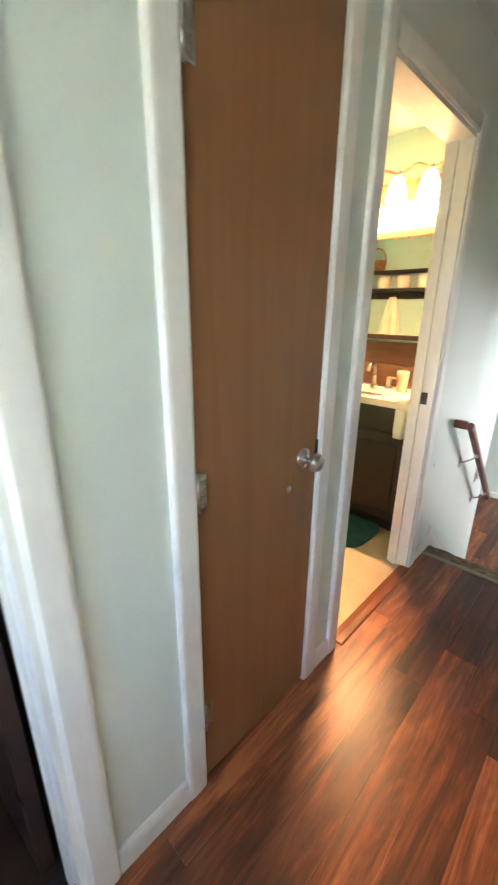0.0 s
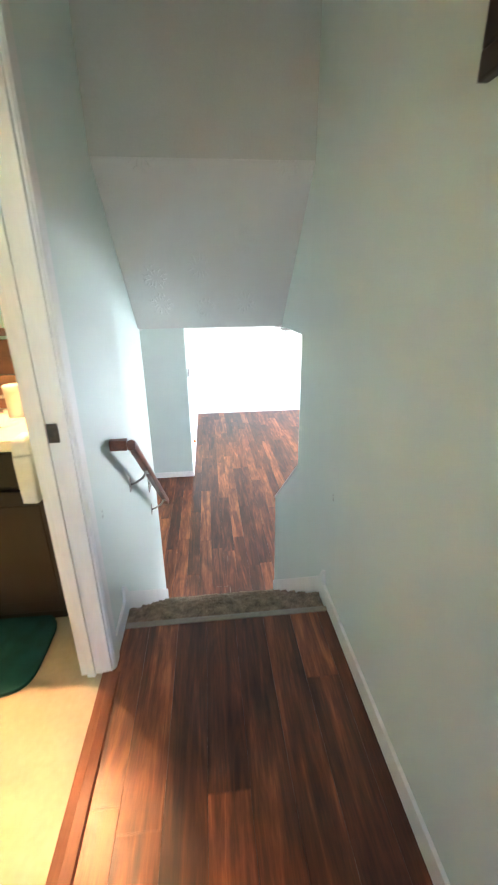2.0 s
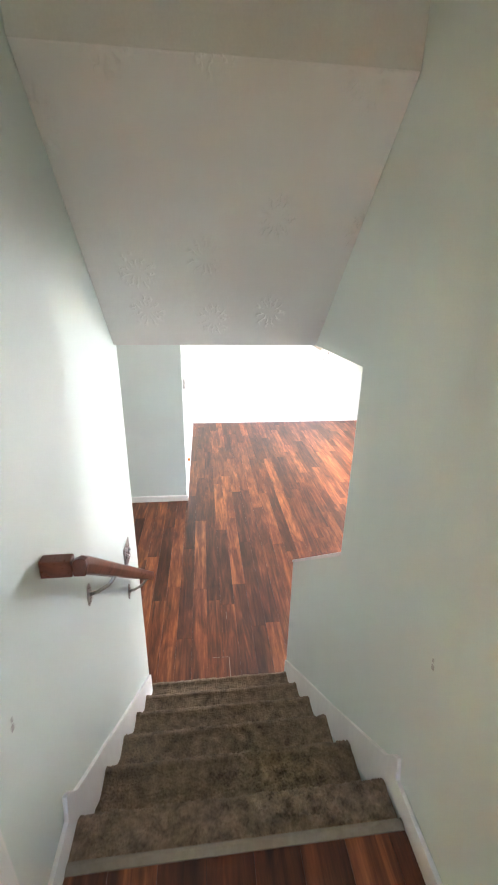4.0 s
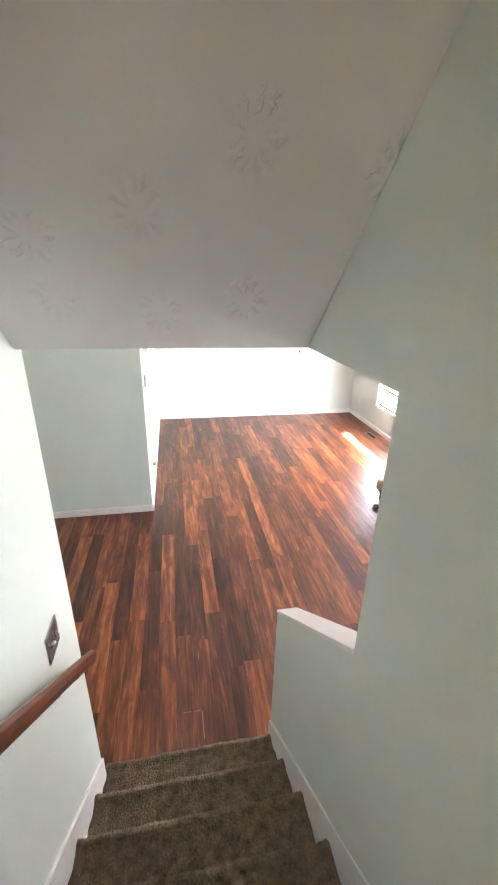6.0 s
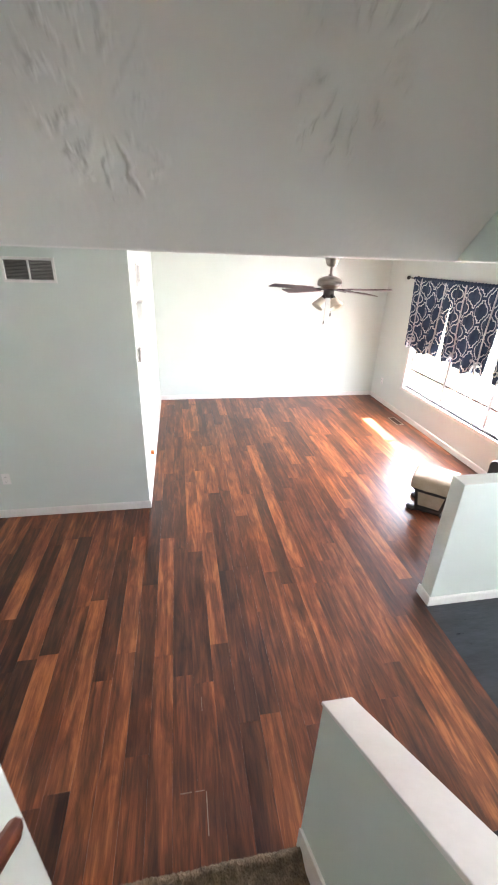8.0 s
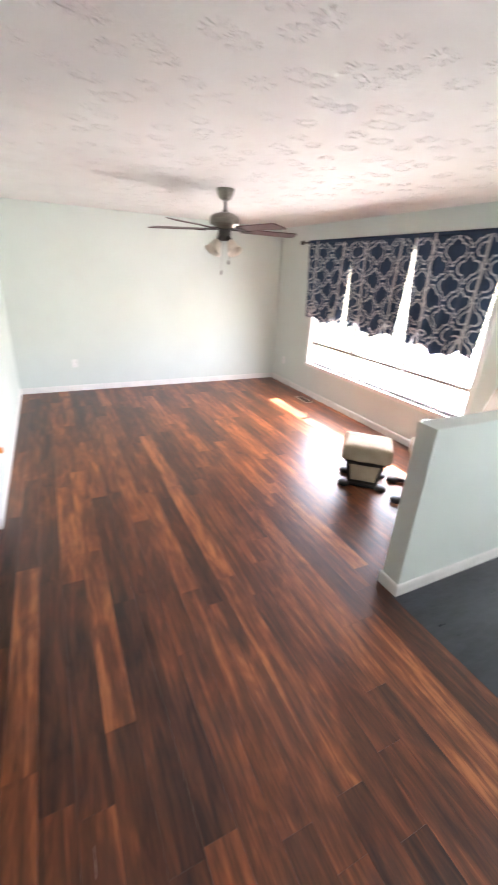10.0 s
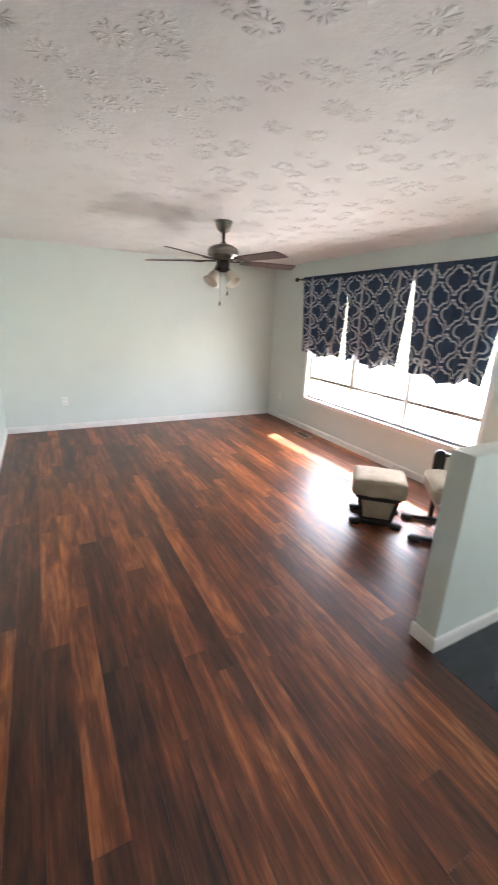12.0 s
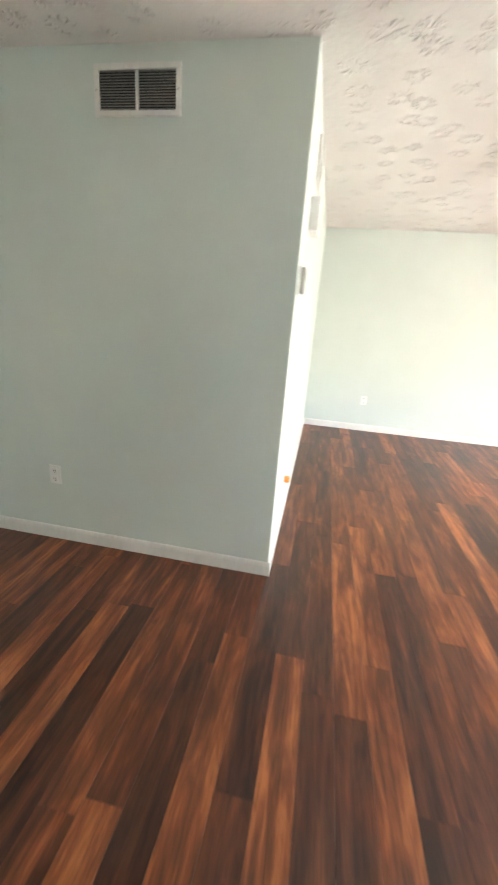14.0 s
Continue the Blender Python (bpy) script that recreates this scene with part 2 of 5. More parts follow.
ORANGE = mottled("orange_plastic", (0.75, 0.22, 0.03), (0.85, 0.28, 0.05), 0.4, scale=20, grain=60, relief=0.02)
# Near-black for slots, latch hole and vent backing: their inner shade as colour.
SLOT_SHADE = mottled("shadowed_slot", (0.02, 0.02, 0.02), (0.03, 0.03, 0.03), 0.6, relief=0)
PRINT = mottled("faded_print", (0.30, 0.27, 0.20), (0.55, 0.50, 0.40), 0.5, scale=5, grain=30, relief=0.0)

BLIND, _nt, _b = shader("translucent_white_slat", 0.5, 0.0, (0.82, 0.82, 0.80))
_thin = _nt.nodes.new("ShaderNodeBsdfTranslucent")
_thin.inputs["Color"].default_value = (0.78, 0.78, 0.76, 1)
_mix = _nt.nodes.new("ShaderNodeMixShader")
_mix.inputs[0].default_value = 0.4
_nt.links.new(_b.outputs[0], _mix.inputs[1])
_nt.links.new(_thin.outputs[0], _mix.inputs[2])
_nt.links.new(_mix.outputs[0], _nt.nodes["Material Output"].inputs["Surface"])
MIRROR, _nt, _b = shader("mirror_silver", 0.02, 1.0, (0.86, 0.88, 0.87))
GLASS, _nt, _b = shader("window_glass", 0.0, 0.0, (1, 1, 1))
_b.inputs["Transmission Weight"].default_value, _b.inputs["IOR"].default_value = 1.0, 1.01
FROST, _nt, _b = shader("frosted_glass", 0.45, 0.0, (0.84, 0.78, 0.66))
_b.inputs["Transmission Weight"].default_value = 0.35
BULB, _nt, _b = shader("lit_glass_shade", 0.4, 0.0, (1.0, 0.85, 0.6))
_b.inputs["Emission Color"].default_value, _b.inputs["Emission Strength"].default_value = (1.0, 0.58, 0.25, 1), 0.16


# ---- mesh helpers ----
def slab(bm, x0, x1, y0, y1, z0, z1, m=None):
    """Adds a box."""
    vs = [bm.verts.new((x, y, z)) for z in (z0, z1) for x, y in ((x0, y0), (x1, y0), (x1, y1), (x0, y1))]
    fs = [bm.faces.new([vs[i] for i in q]) for q in ((3, 2, 1, 0), (4, 5, 6, 7), (0, 1, 5, 4), (1, 2, 6, 5), (2, 3, 7, 6), (3, 0, 4, 7))]
    if m is not None:
        bmesh.ops.transform(bm, matrix=m, verts=vs)
    return vs


def soft(bm, w=0.004, n=2):
    bmesh.ops.bevel(bm, geom=list(bm.edges), offset=w, segments=n, affect="EDGES", profile=0.6, clamp_overlap=True)
    return bm


def box(x0, x1, y0, y1, z0, z1, w=0.0, n=2, m=None):
    bm = bmesh.new()
    slab(bm, x0, x1, y0, y1, z0, z1, m)
    return soft(bm, w, n) if w else bm


def prism(profile, a, b, axis="x", w=0.0):
    """A profile of (u, v) pairs drawn out along an axis from a to b."""
    put = {"x": lambda s, u, v: (s, u, v), "y": lambda s, u, v: (u, s, v), "z": lambda s, u, v: (u, v, s)}[axis]
    bm = bmesh.new()
    lo, hi = [bm.verts.new(put(a, u, v)) for u, v in profile], [bm.verts.new(put(b, u, v)) for u, v in profile]
    n = len(profile)
    for i in range(n):
        bm.faces.new((lo[i], lo[(i + 1) % n], hi[(i + 1) % n], hi[i]))
    bm.faces.new(lo[::-1]), bm.faces.new(hi)
    bmesh.ops.recalc_face_normals(bm, faces=bm.faces)
    return soft(bm, w) if w else bm


def lathe(profile, n=24, m=None):
    """A profile of (radius, height) turned about z."""
    bm = bmesh.new()
    rings = [[bm.verts.new((r * math.cos(2 * math.pi * i / n), r * math.sin(2 * math.pi * i / n), z)) for i in range(n)] if r > 1e-5 else [bm.verts.new((0, 0, z))] for r, z in profile]
    for a, b in zip(rings, rings[1:]):
        for i in range(n):
            j = (i + 1) % n
            q = [a[i % len(a)], a[j % len(a)], b[j % len(b)], b[i % len(b)]]
            q = [v for k, v in enumerate(q) if v not in q[:k]]
            if len(q) > 2:
                bm.faces.new(q)
    bmesh.ops.recalc_face_normals(bm, faces=bm.faces)
    if m is not None:
        bmesh.ops.transform(bm, matrix=m, verts=bm.verts)
    for f in bm.faces:
        f.smooth = True
    return bm


def tube(points, r, n=10):
    """A round bar along points."""
    bm = bmesh.new()
    pts = [Vector(p) for p in points]
    rings = []
    for i, p in enumerate(pts):
        way = (pts[min(i + 1, len(pts) - 1)] - pts[max(i - 1, 0)]).normalized()
        q = way.to_track_quat("Z", "Y")
        rings.append([bm.verts.new(p + q @ Vector((r * math.cos(2 * math.pi * k / n), r * math.sin(2 * math.pi * k / n), 0))) for k in range(n)])
    for a, b in zip(rings, rings[1:]):
        for k in range(n):
            bm.faces.new((a[k], a[(k + 1) % n], b[(k + 1) % n], b[k]))
    bm.faces.new(rings[0][::-1]), bm.faces.new(rings[-1])
    for f in bm.faces:
        f.smooth = True
    return bm


def merge(*meshes):
    out = bmesh.new()
    for b in meshes:
        me = bpy.data.meshes.new("tmp")
        b.to_mesh(me)
        b.free()
        out.from_mesh(me)
        bpy.data.meshes.remove(me)
    return out


def part(name, bm, material, parent=None, label=""):
    me = bpy.data.meshes.new(name)
    bm.to_mesh(me)
    bm.free()
    me.materials.append(material)
    ob = new(name, me)
    if parent is not None:
        ob.parent = parent
    return tagged(ob, label)


def thing(name, label, category, at=(0, 0, 0), group="", kind=""):
    ob = new(name)
    ob.location = at
    ob.empty_display_size = 0.05
    return tagged(ob, label, category, group, kind)


def built(name, bm, material, label, category="", at=(0, 0, 0)):
    """A piece of the setting."""
    ob = part(name, bm, material)
    ob.location = at
    return tagged(ob, label, category or name.split("_")[0], kind="structure")


# ---- the plan ----
LZ, LC = -1.264, 1.176            # lower floor and ceiling
UC = 2.405                        # upper ceiling
XL, XR = -0.62, 0.295             # hall and stair walls, faces
XE, YF, XW, YE = 3.597, 10.568, -0.498, 7.138   # living room: window wall, far wall, side wall, end wall
YS = 3.572                        # end of the full stair wall
RISE, RUN, NOSE = 0.2065, 0.2432, 3.05
WX = 3.747                        # outer face of the window wall
WIN_Y0, WIN_Y1, WIN_Z0, WIN_Z1 = 6.68, 9.47, -0.755, 0.86
DOOR_Y0, DOOR_Y1 = 4.505, 5.44
SOUTH, SPLAY = -0.5, 0.018         # end of the hall; the east hall wall stands back by this much
BATH_Y0, BATH_Y1 = 1.942, 2.711   # bathroom doorway


def walls():
    t = 0.11
    # hall left wall with its three openings
    bm = bmesh.new()
    slab(bm, XL - t, XL, -1.6, 0.05, 0, UC)
    slab(bm, XL - t, XL, 0.05, 0.833, 2.085, UC)
    slab(bm, XL - t, XL, 0.833, 1.203, 0, UC)
    slab(bm, XL - t, XL, 1.203, 1.70, 2.085, UC)
    slab(bm, XL - t, XL, 1.70, BATH_Y0, 0, UC)
    slab(bm, XL - t, XL, BATH_Y0, BATH_Y1, 2.085, UC)
    slab(bm, XL - t, XL, BATH_Y1, 4.208, LZ, UC)
    slab(bm, XL - t, XL, -1.5, BATH_Y1, LZ, -0.02)
    built("wall_stair_west", bm, PAINT, "pale green painted hall and stair wall", "wall")
    bm = bmesh.new()
    slab(bm, XR, XR + t, YS, 4.15, LC - 0.006, UC)
    bm = merge(bm, prism([(XR + SPLAY, SOUTH), (XR + SPLAY, 2.9), (XR, 3.45), (XR, YS), (XR + t, YS), (XR + t, SOUTH)], LZ, UC, "z"))
    built("wall_stair_east", bm, PAINT, "pale green painted stair wall, scuffed", "wall")
    # stepped-down half wall beside the last steps
    bm = prism([(YS, LZ), (4.30, LZ), (4.30, -0.165), (YS, 0.424)], XR + 0.001, XR + 0.098, "x")
    built("wall_stair_half", bm, PAINT, "pale green half wall with a sloping top", "wall")
    bm = prism([(YS, 0.424), (4.306, -0.169), (4.306, -0.151), (YS, 0.444)], XR - 0.004, XR + 0.103, "x", 0.003)
    built("trim_half_wall", bm, CAP, "white painted sloping wall cap", "trim")
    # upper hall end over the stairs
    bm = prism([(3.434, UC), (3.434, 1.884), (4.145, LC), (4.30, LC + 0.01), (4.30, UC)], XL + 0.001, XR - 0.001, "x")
    built("wall_stair_header", bm, HEADER_SHADED, "painted wall above the stairs, shade in its grey colour", "wall")
    bm = prism([(3.436, 1.878), (4.147, 1.170), (4.151, 1.174), (3.436, 1.888)], XL + 0.002, XR - 0.002, "x")
    built("ceiling_stair_slope", bm, SLOPE_CEILING, "white brushed sloping ceiling above the stairs", "ceiling")
    built("wall_hall_south", hall_south(), PAINT, "added pale green end wall with a lamp opening, unseen", "wall")
    built("ceiling_hall", box(-2.6, XR + t, -1.6, 3.45, UC, UC + 0.12), SMOOTH_CEILING, "white painted hall ceiling", "ceiling")
    # living room
    bm = bmesh.new()
    slab(bm, XE, WX, YS - 0.15, 3.66, LZ, LC)
    slab(bm, XE, WX, 3.66, 4.0, LZ, -0.32)
    slab(bm, XE, WX, 3.66, 4.0, 0.78, LC)
    slab(bm, XE, WX, 4.0, DOOR_Y0, LZ, LC)
    slab(bm, XE, WX, DOOR_Y0, DOOR_Y1, LZ + 2.05, LC)
    slab(bm, XE, WX, DOOR_Y1, WIN_Y0, LZ, LC)
    slab(bm, XE, WX, WIN_Y0, WIN_Y1, LZ, WIN_Z0)
    slab(bm, XE, WX, WIN_Y0, WIN_Y1, WIN_Z1, LC)
    slab(bm, XE, WX, WIN_Y1, YF + 0.15, LZ, LC)
    built("wall_window", bm, PAINT, "pale green wall with the front window", "wall")
    built("wall_far", box(-0.7, XE, YF, YF + 0.15, LZ, LC), PAINT, "pale green plain far wall", "wall")
    bm = bmesh.new()
    slab(bm, XW - 0.12, XW, YE, YF, LZ, LC)
    slab(bm, -3.2, XW - 0.12, YE, YE + 0.12, LZ, LC)
    built("wall_corner", bm, PAINT, "pale green corner wall with vents", "wall")
    built("wall_west", box(-3.32, -3.2, 4.0, YE + 0.12, LZ, LC), PAINT, "pale green plain wall", "wall")
    built("wall_alcove", box(-3.2, XL - t, 4.09, 4.207, LZ, LC), PAINT, "pale green plain wall", "wall")
    built("wall_entry", box(XR + t, XE, YS - 0.12, YS, LZ, LC), PAINT, "pale green entry wall", "wall")
    built("ceiling_living", ceiling_mesh(), CEILING, "white ceiling with stamped crow's-foot texture", "ceiling")
    built("wall_divider", prism_divider(), PAINT, "pale blue-green half wall by the entry", "wall")


# Added end wall out of view; its opening holds the hall's fill lamp.
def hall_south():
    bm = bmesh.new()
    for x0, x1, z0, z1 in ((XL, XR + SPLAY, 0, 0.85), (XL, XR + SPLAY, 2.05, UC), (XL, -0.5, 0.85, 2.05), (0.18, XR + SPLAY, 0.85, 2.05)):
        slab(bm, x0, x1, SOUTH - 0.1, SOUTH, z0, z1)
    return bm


def ceiling_mesh():
    bm = bmesh.new()
    slab(bm, -3.32, XL - 0.03, 4.09, 4.209, LC, LC + 0.15)
    slab(bm, -3.32, XL, 4.209, YF + 0.15, LC, LC + 0.15)
    slab(bm, XL, XR + 0.11, 4.15, YF + 0.15, LC, LC + 0.15)
    slab(bm, XR + 0.11, WX + 0.0, YS - 0.15, YF + 0.15, LC, LC + 0.15)
    return bm


def prism_divider():
    return box(1.714, XE, 5.527, 5.656, LZ, -0.165, 0.006)


walls()


# ---- floors, stairs, trim ----
built("floor_base_lower", merge(box(-3.2, 1.69, 4.21, 5.6, LZ - 0.12, LZ - 0.004), box(-3.2, XE, 5.6, YF, LZ - 0.12, LZ - 0.0041), box(1.69, XE, YS, 5.6, LZ - 0.12, LZ - 0.0042), box(XR, 1.69, YS, 4.21, LZ - 0.12, LZ - 0.0043)), BLACK_WOOD, "dark underlay under the planks", "floor")
built("floor_base_upper", box(XL - 0.11, XR + SPLAY, SOUTH, 2.92, -0.14, -0.004), BLACK_WOOD, "dark underlay under the planks", "floor")
entry_floor = built("floor_entry", box(1.688, XE, YS, 5.528, LZ - 0.003, LZ + 0.002), BLACK_TILE, "glossy black vinyl entry floor", "floor")
built("floor_bathroom", box(-2.6, XL - 0.03, 1.75, 3.36, -0.1, 0.004), BATH_FLOOR, "cream vinyl bathroom floor", "floor")
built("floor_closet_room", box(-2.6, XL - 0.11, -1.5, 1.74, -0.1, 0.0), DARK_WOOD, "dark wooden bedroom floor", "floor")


def staircase():
    stairs = thing("staircase", "straight flight of six carpeted steps", "stairs", (0, 0, 0), kind="structure")
    rng = random.Random(4)
    for k in range(6):
        z, y = -RISE * k, NOSE + RUN * k
        zb = -RISE * (k + 1) if k < 5 else LZ
        back = y - RUN if k else 2.925
        # tread back, tread front, rounded nose, riser
        prof = [(back - (0.05 if k else 0), z)]
        prof += [(back - (0.05 if k else 0) + (y - 0.042 - back + (0.05 if k else 0)) * i / 8, z + (0.004 if not k else 0)) for i in range(1, 9)]
        prof += [(y - 0.036 + 0.036 * math.sin(a), z - 0.03 + 0.036 * math.cos(a)) for a in (0.0, 0.4, 0.8, 1.2, 1.57, 1.95, 2.4, 2.8)]
        prof += [(y - 0.040, z - 0.068)] + [(y - 0.046, z - 0.06 + (zb - z + 0.06) * i / 5) for i in range(1, 6)]
        bm = bmesh.new()
        n = 170
        rows = []
        for i in range(n + 1):
            x = XL + 0.004 + (XR - XL - 0.008) * i / n
            row = []
            for u, v in prof:
                d = 0.0035 * noise.noise(Vector((x * 14, u * 14 + k * 3, v * 14))) + 0.0048 * (rng.random() - 0.5)
                row.append(bm.verts.new((x, u + d, v + d)))
            rows.append(row)
        for a, b in zip(rows, rows[1:]):
            for j in range(len(prof) - 1):
                bm.faces.new((a[j], b[j], b[j + 1], a[j + 1]))
        for f in bm.faces:
            f.smooth = True
        bmesh.ops.recalc_face_normals(bm, faces=bm.faces)
        part("step", bm, CARPET, stairs, "brown-grey cut-pile carpet step")
    body = [(2.93, -0.012)]
    for k in range(6):
        y, z = NOSE + RUN * k - 0.058, -RISE * k - 0.012
        body += [(y, z), (y, z - RISE)]
    body = body[:-1] + [(NOSE + RUN * 5 - 0.058, LZ), (2.93, LZ)]
    part("carcass", prism(body, XL + 0.006, XR - 0.006, "x"), BLACK_WOOD, stairs, "hidden wooden stair body")
    part("carpet_edge_strip", prism([(2.910, 0.001), (2.936, 0.001), (2.936, 0.007), (2.926, 0.010), (2.910, 0.005)], XL + 0.004, XR + 0.004, "x"), mottled("beige_strip", (0.22, 0.19, 0.14), (0.30, 0.26, 0.20), 0.5), stairs, "beige metal carpet strip")


staircase()


def skirting(name, x, side, ahead):
    """White stair skirt: level part, then sloping with the flight."""
    s = RISE / RUN
    top = lambda y: -s * (y - NOSE) + 0.085
    y0 = BATH_Y1 + 0.071 if side > 0 else SOUTH
    prof = [(y0, 0.0), (y0, 0.083), (2.985, 0.083), (3.0, 0.155), (3.02, top(3.02) + 0.03), (3.06, top(3.06)), (ahead, top(ahead)), (ahead, top(ahead) - 0.16), (3.0, -0.06), (2.9, 0.0)]
    bm = prism(prof, x, x + side * 0.013, "x", 0.0025)
    if side < 0:
        for v in bm.verts:
            v.co.x += SPLAY * min(max((3.45 - v.co.y) / 0.55, 0.0), 1.0)
    built(name, bm, TRIM, "white painted stair skirting board", "trim")


skirting("trim_skirt_west", XL, 1, 4.206)
skirting("trim_skirt_east", XR, -1, 4.29)

BB = [(0, 0), (0.014, 0), (0.014, 0.062), (0.011, 0.076), (0.006, 0.083), (0, 0.083)]


def baseboard(x0, y0, x1, y1, z, nx, ny, label="white painted baseboard"):
    """From one end to the other; (nx, ny) points into the room."""
    bm = bmesh.new()
    a, b = [], []
    for d, h in BB:
        a.append(bm.verts.new((x0 + nx * d, y0 + ny * d, z + h)))
        b.append(bm.verts.new((x1 + nx * d, y1 + ny * d, z + h)))
    n = len(BB)
    for i in range(n):
        bm.faces.new((a[i], a[(i + 1) % n], b[(i + 1) % n], b[i]))
    bm.faces.new(a), bm.faces.new(b)
    bmesh.ops.recalc_face_normals(bm, faces=bm.faces)
    built("baseboard", bm, TRIM, label, "baseboard")


baseboard(XW, YF, XE, YF, LZ, 0, -1)
baseboard(XE, 5.656, XE, YF - 0.014, LZ, -1, 0)
baseboard(XW, YE, XW, YF - 0.014, LZ, 1, 0)
baseboard(-3.2, YE, XW + 0.014, YE, LZ, 0, -1)
baseboard(1.70, 5.527, XE, 5.527, LZ, 0, -1)
baseboard(1.714, 5.527, 1.714, 5.670, LZ, -1, 0)
baseboard(1.714, 5.656, XE, 5.656, LZ, 0, 1)
baseboard(XR + 0.098, 4.30, XR, 4.30, LZ, 0, 1)
baseboard(XL - 0.11, 4.208, XL, 4.208, LZ, 0, 1)
baseboard(XL, 0.909, XL, 1.132, 0, 1, 0)
baseboard(XL, 1.772, XL, BATH_Y0 - 0.072, 0, 1, 0)

CASE = [(0, 0), (0.0, 0.010), (0.006, 0.014), (0.010, 0.0165), (0.060, 0.0175), (0.067, 0.016), (0.072, 0.011), (0.072, 0)]


def casing(name, y0, y1, head, wall_x, out, base=0.0, deep=0.11, w=0.078, liner=True):
    """Door casing with jambs round an opening in a wall that runs along y."""
    owner = thing(name, "white painted door frame with worn edges", "door frame", (wall_x, (y0 + y1) / 2, base), kind="structure")
    owner_inv = Matrix.Translation(owner.location).inverted()

    def add(kind, bm):
        bmesh.ops.transform(bm, matrix=owner_inv, verts=bm.verts)
        part(kind, bm, TRIM, owner)
    k = w / 0.072
    for inner, sgn in ((y0, -1), (y1, 1)):
        prof = [(wall_x + out * d, inner + sgn * u * k) for u, d in CASE]
        add("side_casing", prism(prof, base, head + w, "z"))
    prof = [(wall_x + out * d, head + u * k) for u, d in CASE]
    add("head_casing", prism(prof, y0 + 0.0005, y1 - 0.0005, "y"))
    if liner:
        x0, x1 = sorted((wall_x + out * 0.004, wall_x - out * deep))
        add("jamb", box(x0, x1, y0 - 0.002, y0 + 0.016, base, head + 0.0, 0.002))
        add("jamb", box(x0, x1, y1 - 0.016, y1 + 0.002, base, head + 0.0, 0.002))
        add("head_jamb", box(x0, x1, y0 + 0.016, y1 - 0.016, head - 0.016, head + 0.002, 0.002))
        xm = wall_x - out * 0.055
        a, b = sorted((xm, xm - out * 0.03))
        add("door_stop", box(a, b, y0 + 0.016, y0 + 0.028, base, head - 0.016, 0.002))
        add("door_stop", box(a, b, y1 - 0.028, y1 - 0.016, base, head - 0.016, 0.002))
    return owner


casing("door_frame_bedroom", 0.05, 0.833, 2.085, XL, 1, w=0.075)
casing("door_frame_closet", 1.203, 1.70, 2.085, XL, 1, w=0.07, liner=False)
casing("door_frame_bathroom", BATH_Y0, BATH_Y1, 2.085, XL, 1, w=0.07)
plate = thing("strike_plate", "dark worn metal strike plate on the door jamb", "strike plate", (XL - 0.045, BATH_Y1 - 0.0162, 0.985))
part("plate", box(-0.018, 0.022, -0.002, 0.0, -0.03, 0.03, 0.001), DARK_METAL, plate)
part("latch_hole", box(-0.006, 0.008, -0.0026, -0.0016, -0.012, 0.012), SLOT_SHADE, plate, "flat dark block for the shade in the latch hole")
built("door_sill_bathroom", prism([(XL - 0.035, 0.0), (XL + 0.035, 0.0), (XL + 0.03, 0.008), (XL, 0.012), (XL - 0.03, 0.008)], BATH_Y0 + 0.016, BATH_Y1 - 0.016, "y"), RAIL_WOOD, "reddish wooden threshold strip", "threshold")


def door_knob(owner, m, with_key=True):
    k = part("knob", lathe([(0, 0), (0.032, 0), (0.034, 0.004), (0.026, 0.010), (0.012, 0.014), (0.011, 0.03), (0.02, 0.036), (0.028, 0.046), (0.029, 0.056), (0.022, 0.066), (0, 0.069)], 24, m), NICKEL, owner, "worn nickel round knob")
    return k


def closet_door():
    d = thing("closet_door", "closed flat brown wooden closet door", "door", (XL, 1.45, 0.012))
    x0, x1 = -0.031, 0.004
    part("leaf", box(x0, x1, -0.244, 0.247, 0.006, 2.07, 0.002), DOOR_WOOD, d)
    door_knob(d, Matrix.Translation((x1, 0.172, 0.955)) @ pose(0, 0, 0, 0, 90, 0))
    part("keyhole_plate", lathe([(0, 0), (0.011, 0), (0.011, 0.002), (0, 0.003)], 12, Matrix.Translation((x1, 0.11, 0.872)) @ pose(0, 0, 0, 0, 90, 0)), NICKEL, d, "small worn metal disc")
    part("latch_plate", box(x1 - 0.001, x1 + 0.004, 0.236, 0.2475, 0.905, 1.0, 0.001), DARK_METAL, d, "dark latch plate")
    for z in (0.26, 0.98, 1.83):
        h = part("hinge", merge(box(x1, x1 + 0.003, -0.240, -0.214, z - 0.045, z + 0.045, 0.001), lathe([(0, -0.05), (0.006, -0.05), (0.006, 0.05), (0, 0.05)], 10, Matrix.Translation((x1 + 0.006, -0.243, z)))), NICKEL, d, "paint-flecked steel hinge")


closet_door()


def bedroom_door():
    d = thing("bedroom_door", "dark brown wooden bedroom door standing open", "door", (XL - 0.112, 0.80, 0.012))
    d.rotation_euler = (0, 0, radians(4))
    part("leaf", box(-0.74, -0.02, -0.036, 0.0, 0, 2.05, 0.002), DARK_WOOD, d)
    part("hinge", box(-0.075, 0.0, -0.041, -0.036, 0.93, 1.03, 0.002), PLASTIC, d, "white painted hinge leaf")
    part("hinge", box(-0.05, 0.0, -0.041, -0.036, 0.2, 0.3, 0.002), DARK_METAL, d, "dark hinge leaf")


